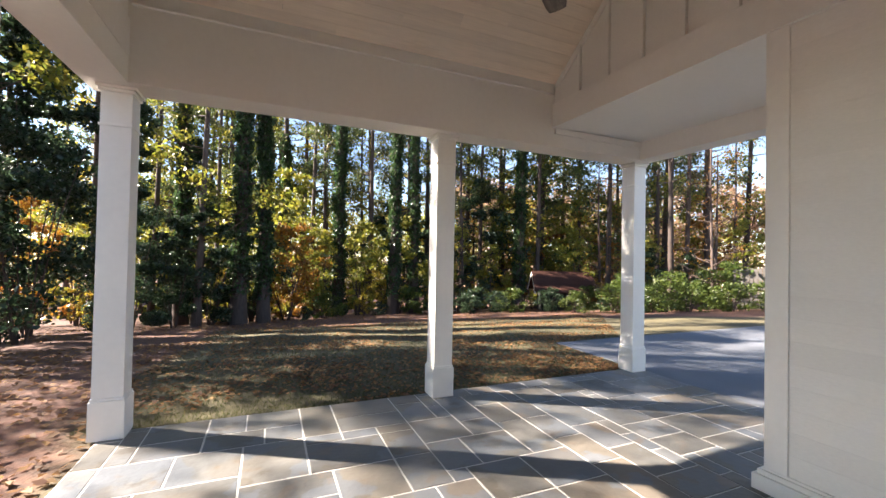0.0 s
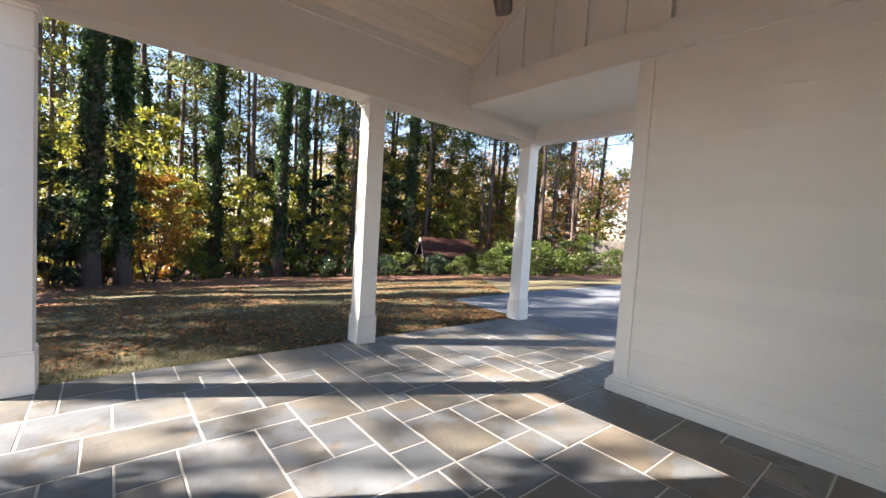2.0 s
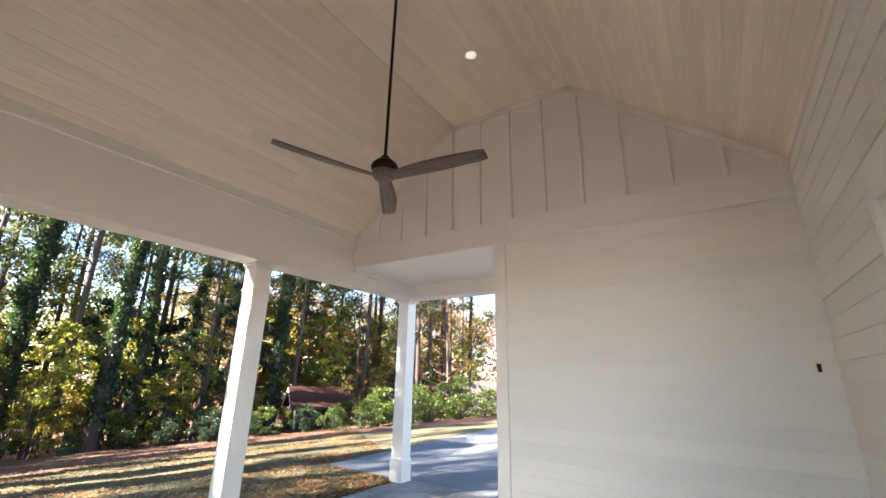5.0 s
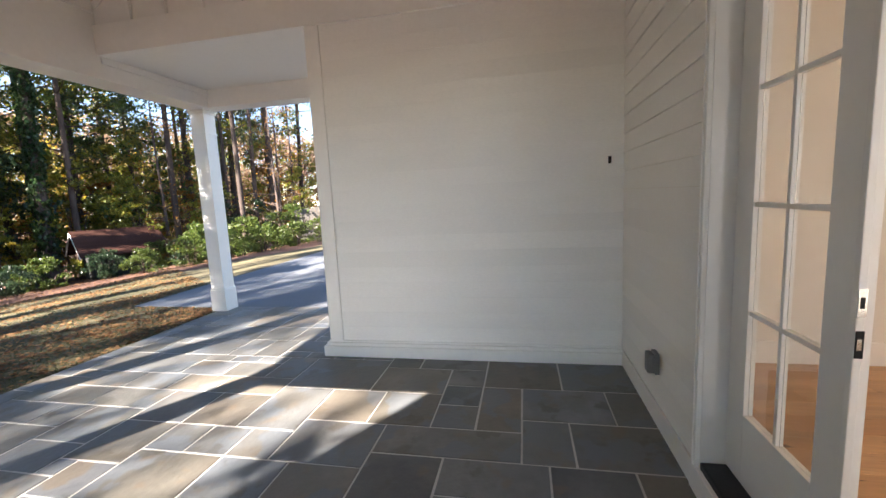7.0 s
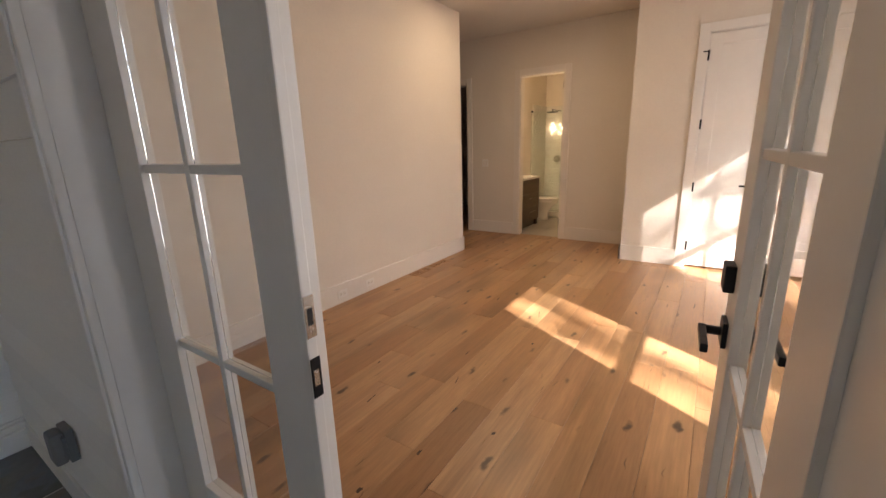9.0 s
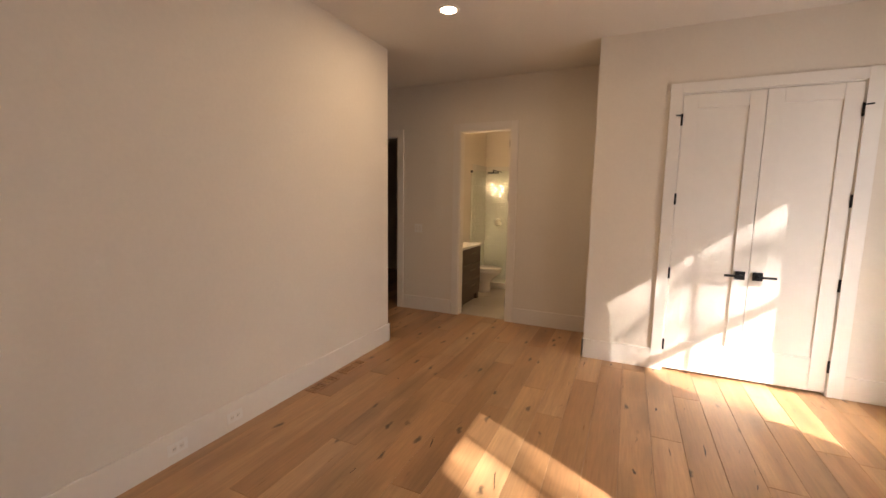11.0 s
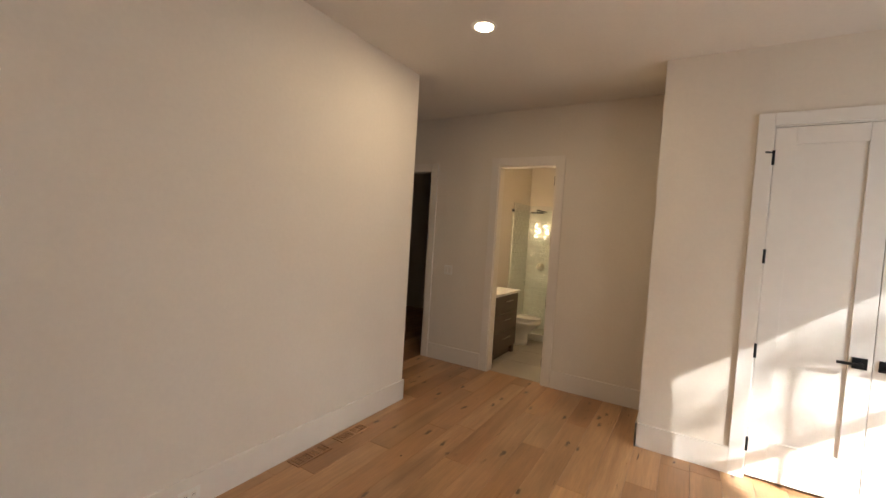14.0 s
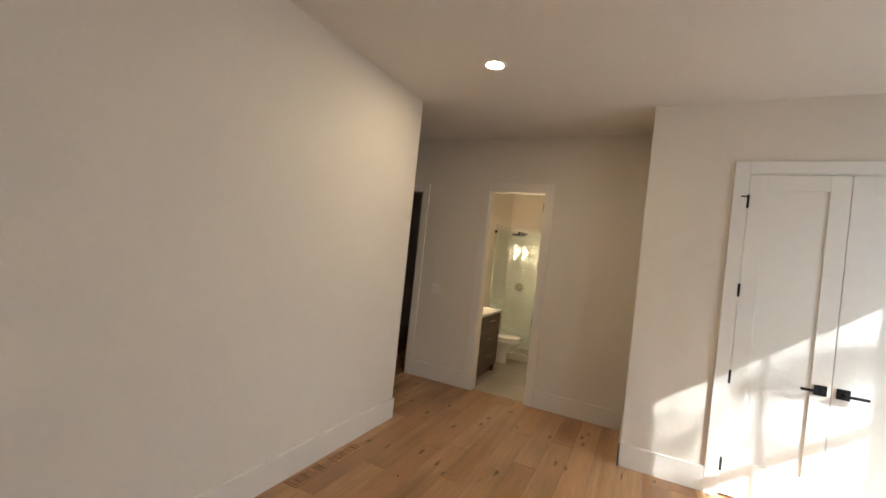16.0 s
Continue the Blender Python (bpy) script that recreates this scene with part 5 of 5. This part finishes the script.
for k, (x, y) in enumerate(((3.3, 30.0), (4.7, 33.0), (7.4, 29.5), (13.0, 25.8), (15.0, 27.0), (18.4, 24.6), (17.8, 26.5), (24.1, 19.3), (21.6, 16.4), (25.0, 18.0), (27.3, 18.2), (-4.8, 24.7), (-8.5, 16.5), (-2.2, 27.0), (10.8, 31.0),
                          (28.5, 22.0), (23.0, 22.5), (20.5, 27.0), (-7.5, 26.0), (6.3, 36.0), (12.0, 38.0), (30.0, 13.0), (33.0, 16.0), (-12.0, 28.0), (0.5, 38.0), (18.0, 34.0), (25.0, 30.0))):
    plant(protos["pine"][k % 2], x, y, rng.uniform(0.9, 1.2))
for k in range(38):
    x = -16 + 54 * ((k * 0.618) % 1)
    y = 27 + 22 * ((k * 0.377) % 1) - (0.28 * max(0, x - 10))
    plant(protos["hard"][(0, 2, 0, 1)[k % 4]], x, y, rng.uniform(1.0, 1.6))
for x, y, sc in ((22.5, 14.6, 0.8), (26.0, 12.0, 0.9), (24.0, 15.5, 1.0), (12.0, 23.5, 0.7), (27.5, 9.0, 1.0), (18.9, 18.6, 0.55), (29.0, 11.5, 1.2), (31.0, 9.0, 1.1), (28.0, 16.8, 1.2), (32.0, 13.5, 1.3), (24.8, 21.0, 1.2), (21.2, 21.4, 1.1), (34.0, 10.0, 1.3)):
    plant(protos["bare"][0], x, y, sc)
for kind, spots in {
    "orange": ((1.5, 22.8, 1.0), (2.4, 25.5, 1.1), (-9.0, 24.0, 1.2), (30.0, 20.0, 1.3)),
    "gold": ((7.0, 25.6, 0.7), (11.6, 26.8, 1.0), (20.2, 20.2, 0.6), (-3.6, 15.2, 0.55), (-1.9, 26.0, 1.0), (1.0, 24.5, 0.7), (15.8, 25.6, 0.9), (5.9, 24.5, 0.5), (-6.3, 22.0, 0.9)),
    "lime": ((-2.6, 23.6, 1.2), (3.4, 24.6, 0.9), (8.6, 26.4, 1.15), (12.4, 25.2, 1.0), (14.4, 24.4, 0.8), (19.4, 21.6, 0.9), (22.6, 19.6, 1.0), (26.5, 15.6, 0.9), (5.8, 25.8, 1.0), (6.6, 28.0, 1.1), (10.6, 24.2, 0.8), (2.9, 27.4, 1.1), (17.5, 28.0, 1.2), (20.8, 24.0, 1.0), (-1.2, 30.0, 1.3), (8.9, 31.5, 1.2)),
    "holly": ((-1.7, 20.8, 0.9), (-2.9, 19.9, 0.8), (-0.2, 23.0, 1.0), (4.4, 28.8, 0.8), (-5.2, 21.5, 1.0), (12.2, 22.6, 0.55), (21.9, 18.2, 0.65), (23.6, 16.8, 0.6)),
    "open": ((-7.6, 12.4, 0.95),),
    "fir": ((-5.4, 14.6, 0.85), (-6.9, 18.6, 1.0), (-4.3, 19.6, 0.8), (-9.0, 17.0, 1.0), (-3.2, 25.5, 0.8)),
    "bush": ((20.6, 15.6, 1.1), (22.4, 13.8, 1.2), (19.0, 17.2, 1.0), (13.8, 20.6, 0.7), (18.3, 19.4, 0.7), (19.8, 18.4, 0.7), (8.7, 24.2, 0.8), (3.6, 23.4, 0.7)),
    "dark": ((15.6, 19.3, 0.55), (16.8, 18.6, 0.5), (18.2, 17.9, 0.5), (11.2, 20.9, 1.0), (12.6, 20.4, 0.9), (10.2, 22.6, 1.0), (14.3, 22.4, 0.8), (6.6, 23.6, 0.6), (2.3, 21.6, 0.5), (-4.3, 17.2, 0.8), (-6.4, 16.0, 0.9), (4.1, 25.0, 0.7)),
    "hedge": ((16.6, 15.6, 0.9), (17.9, 14.6, 1.0), (19.2, 13.6, 1.0), (20.4, 12.4, 0.95), (21.4, 11.2, 1.0), (22.2, 9.8, 1.0), (15.2, 16.8, 0.8)),
}.items():
    for x, y, sc in spots:
        plant(small[kind], x, y, sc)
for k in range(46):
    x = -11 + 46 * ((k * 0.7549 + 0.13) % 1)
    y = 25.5 + 11 * ((k * 0.5698) % 1) - 0.34 * max(0, x - 12)
    plant(small[("lime", "gold", "lime", "gold", "dark", "lime", "orange", "holly")[k % 8]], x, y, rng.uniform(1.0, 1.75))
# unseen stand added west of the house, to dapple the low sun
for x, y, sc, turn in ((-15.5, 7.9, 1.1, 20), (-12.0, 14.5, 1.1, 80), (-17.0, 16.5, 1.1, 140), (-21.0, 3.5, 1.1, 200), (-24.0, 12.0, 1.1, 260), (-11.0, 19.0, 1.1, 320), (-12.0, 13.0, 1.1, 50), (-15.5, 15.6, 1.1, 110),
                       (-16.0, 1.9, 1.0, 170), (-22.5, 8.4, 1.3, 230), (-20.0, 14.6, 1.2, 290), (-26.0, 10.0, 1.4, 350), (-28.0, 12.6, 1.4, 35)):
    plant(thin_tree, x, y, sc, turn)
# further unseen trees added to break up sun on lawn, porch and closet
plant(protos["hard"][0], -9.0, 14.0, 1.1, 60)
plant(protos["hard"][0], -14.4, 4.1, 1.1, 75)
plant(thin_tree, -13.2, 0.8, 1.1, 15)
plant(thin_tree, -11.6, 2.4, 1.0, 200)
plant(protos["hard"][0], -13.5, 15.0, 1.1, 100)
# this hardwood stands in view beyond the lawn
plant(protos["hard"][0], -2.2, 20.4, 0.85, 30)
# unseen hemlocks added as sun blockers for the french door and floor near it
for x, y, sc, turn in ((-7.7, 5.3, 0.95, 0), (-10.2, 5.9, 1.2, 120), (-9.0, 5.3, 1.15, 70), (-6.6, 4.0, 1.0, 160), (-9.6, 5.6, 1.3, 40), (-12.6, 7.2, 1.2, 200), (-14.5, 8.6, 1.3, 300)):
    plant(small["fir"], x, y, sc, turn)


def far_woods(name, mat, label, count, a0, a1, near, far, low, high, seed):
    r = random.Random(seed)
    blobs = []
    for k in range(count):
        a = radians(a0 + (a1 - a0) * k / (count - 1))
        d = r.uniform(near, far)
        h = r.uniform(low, high)
        blobs.append((5 + d * math.sin(a), 4 + d * math.cos(a), -5.5 + h, 3.0, 3.0, 2.4, 150))
    tagged(new(name, leaf_mesh(name, blobs, 0.5, mat, seed, 0.1)), label, "woods", kind="stuff")


far_woods("far_woods", LEAF_OLIVE, "distant belt of autumn woods in yellow and green", 520, -62, 60, 58, 84, 2, 16, 4)
far_woods("far_bare_woods", LEAF_TAN, "distant belt of bare tan woods", 420, 20, 112, 50, 76, 2, 18, 5)

# ---- shed and fence ----
def garden_shed():
    a = -50.0
    s = thing("garden_shed", pose(17.8, 21.2, ground_z(17.8, 21.2) - 0.05, 0, 0, a + 24), "low dark garden shed with a reddish brown shingle roof", "shed")
    part("wall", soft_box(-1.35, 1.35, -0.9, 0.9, 0.0, 1.45, 0.01), DARK_WOOD, s)
    for k in range(9):
        part("batten", soft_box(-1.3 + k * 0.32, -1.26 + k * 0.32, -0.93, -0.9, 0.05, 1.4, 0.004, 1), DARK_WOOD, s)
    for sign in (-1, 1):
        for k in range(7):
            bm = soft_box(-1.9, 1.9, 0.0, 0.31, 0.0, 0.022, 0.004, 1)
            t = k / 7
            bm.transform(Matrix.Translation((0, sign * (1.5 - 1.5 * t), 1.25 + 1.2 * t)) @ pose(0, 0, 0, 0, 0, 0 if sign < 0 else 180) @ pose(0, 0, 0.004 * k, 38.7))
            part("shingle_course", bm, ROOF_BROWN, s)
    for sign in (-1, 1):
        for x in (-1.88, 1.88):
            part("rafter", rod((x, sign * 1.52, 1.2), (x, 0, 2.42), 0.035, 6), PAINT, s)
    part("ridge_cap", rod((-1.9, 0, 2.46), (1.9, 0, 2.46), 0.05, 6), ROOF_BROWN, s)


garden_shed()
fence = thing("board_fence", pose(0, 0, 0), "weathered upright board fence beyond the hedge", "fence")
for k in range(46):
    t = k / 45
    x, y = 22.3 + 4.4 * t, 13.4 - 6.4 * t
    bm = soft_box(-0.075, 0.075, -0.012, 0.012, 0.0, 2.05 + 0.03 * math.sin(k * 2.1), 0.004, 1)
    bm.transform(pose(x, y, ground_z(x, y) - 0.05, 0, 0, -55.5))
    part("fence_board", bm, FENCE_WOOD, fence)
for z in (0.5, 1.6):
    part("fence_rail", rod((22.3, 13.45, ground_z(22.3, 13.4) + z), (26.7, 7.05, ground_z(26.7, 7.0) + z), 0.045, 6), FENCE_WOOD, fence)


# ---- lawn, litter ----
def scatter(name, count, spots, size, mat, label, category, seed, upright):
    r = np.random.default_rng(seed)
    v, k = [], 0
    while k < count:
        x, y = spots(r)
        if -0.75 < x < 6.0 and y < 5.0 or 5.9 < x < 15.6 and y < 6.95:
            continue
        z = ground_z(x, y)
        a, s = r.uniform(0, 6.283), size * r.uniform(0.6, 1.3)
        c, q = math.cos(a) * s, math.sin(a) * s
        if upright:
            b = r.uniform(-0.6, 0.6, 2) * s
            v += [(x - c * 0.08, y - q * 0.08, z - 0.005), (x + c * 0.08, y + q * 0.08, z - 0.005), (x + b[0], y + b[1], z + s * 0.8)]
        else:
            t = r.uniform(0.0, 0.45, 4) * s
            v += [(x - c * 0.6, y - q * 0.6, z + 0.006 + t[0]), (x - q * 0.38, y + c * 0.38, z + 0.012 + t[1]), (x + c * 0.6, y + q * 0.6, z + 0.006 + t[2]), (x + q * 0.38, y - c * 0.38, z + 0.012 + t[3])]
        k += 1
    n = 3 if upright else 4
    me = bpy.data.meshes.new(name)
    me.from_pydata(v, [], [tuple(range(i, i + n)) for i in range(0, len(v), n)])
    me.materials.append(mat)
    tagged(new(name, me), label, category, kind="stuff")


def on_lawn(r):
    y = 5.0 + 11.0 * r.random() ** 1.5
    return r.uniform(-1.0, 6.0 + (y - 5) * 0.9), y


def on_drifts(r):
    while True:
        x, y = on_lawn(r)
        if noise.noise(Vector((x * 0.7, y * 0.7, 3.0))) > r.uniform(-0.35, 0.5):
            return x, y


def on_straw(r):
    k = r.random()
    if k < 0.45:
        return r.uniform(-6, -0.76), r.uniform(1.5, 12)
    return r.uniform(-8, 22), r.uniform(14, 24)


scatter("grass", 60000, on_lawn, 0.04, BLADES, "thin dry grass of the lawn", "grass", 5, True)
scatter("fallen_leaves", 13000, on_drifts, 0.06, LITTER, "brown and tan leaves fallen on the lawn", "leaves", 6, False)
scatter("leaf_litter", 9000, on_straw, 0.075, LITTER, "brown leaf litter on the pine straw", "leaves", 7, False)

# ---- pieces of the floors ----
rs = random.Random(11)
for x, y, w, h in stone_plan(-0.72, 5.96, YD, 4.97, rs):
    piece("stone", stone_mesh(w, h, rs), porch_floor, Matrix.Translation((x, y, 0)))


def oak_planks():
    r = random.Random(8)
    x, wide = BX0, 0.189
    knots = []
    while x < 6.98:
        x2 = min(x + wide, 7.0)
        y_top = YD - 0.171 if x < BX1 else -5.37
        y = y_top + r.uniform(0, 1.6)
        while y > BY - 0.06:
            y2 = y - r.uniform(1.1, 2.3)
            a, b = min(y, y_top), max(y2, BY - 0.06 if not (K0 < x < K1) else -8.5)
            if a - b > 0.02:
                bm = bmesh.new()
                box(bm, x + 0.0004, x2 - 0.0004, b + 0.0005, a - 0.0005, 0.15, FLOOR_Z)
                bmesh.ops.recalc_face_normals(bm, faces=bm.faces)
                top = [e for e in bm.edges if all(v.co.z > 0.16 for v in e.verts)]
                bmesh.ops.bevel(bm, geom=top, offset=0.0016, segments=1, affect="EDGES")
                piece("plank", mesh_of("plank", bm, OAK), floor_in)
                for _ in range(r.choice((0, 0, 1, 1))):
                    knots.append((r.uniform(x + 0.03, x2 - 0.03), r.uniform(b + 0.05, a - 0.05)))
            y = y2
        x = x2
    bm = bmesh.new()
    for cx, cy in knots:
        crack = r.random() < 0.6
        rx, ry = (r.uniform(0.002, 0.005), r.uniform(0.02, 0.08)) if crack else (r.uniform(0.004, 0.011), r.uniform(0.010, 0.03))
        bend = r.uniform(-0.3, 0.3)
        ring = []
        for k in range(12):
            t = 6.2832 * k / 12
            q = r.uniform(0.5, 1.3)
            ring.append(bm.verts.new((cx + rx * q * math.cos(t) + bend * ry * math.sin(t), cy + ry * q * math.sin(t), FLOOR_Z + 0.0006)))
        bm.faces.new(ring)
    k = part("knot", bm, KNOT, floor_in)
    k["kind"] = "stuff"


oak_planks()
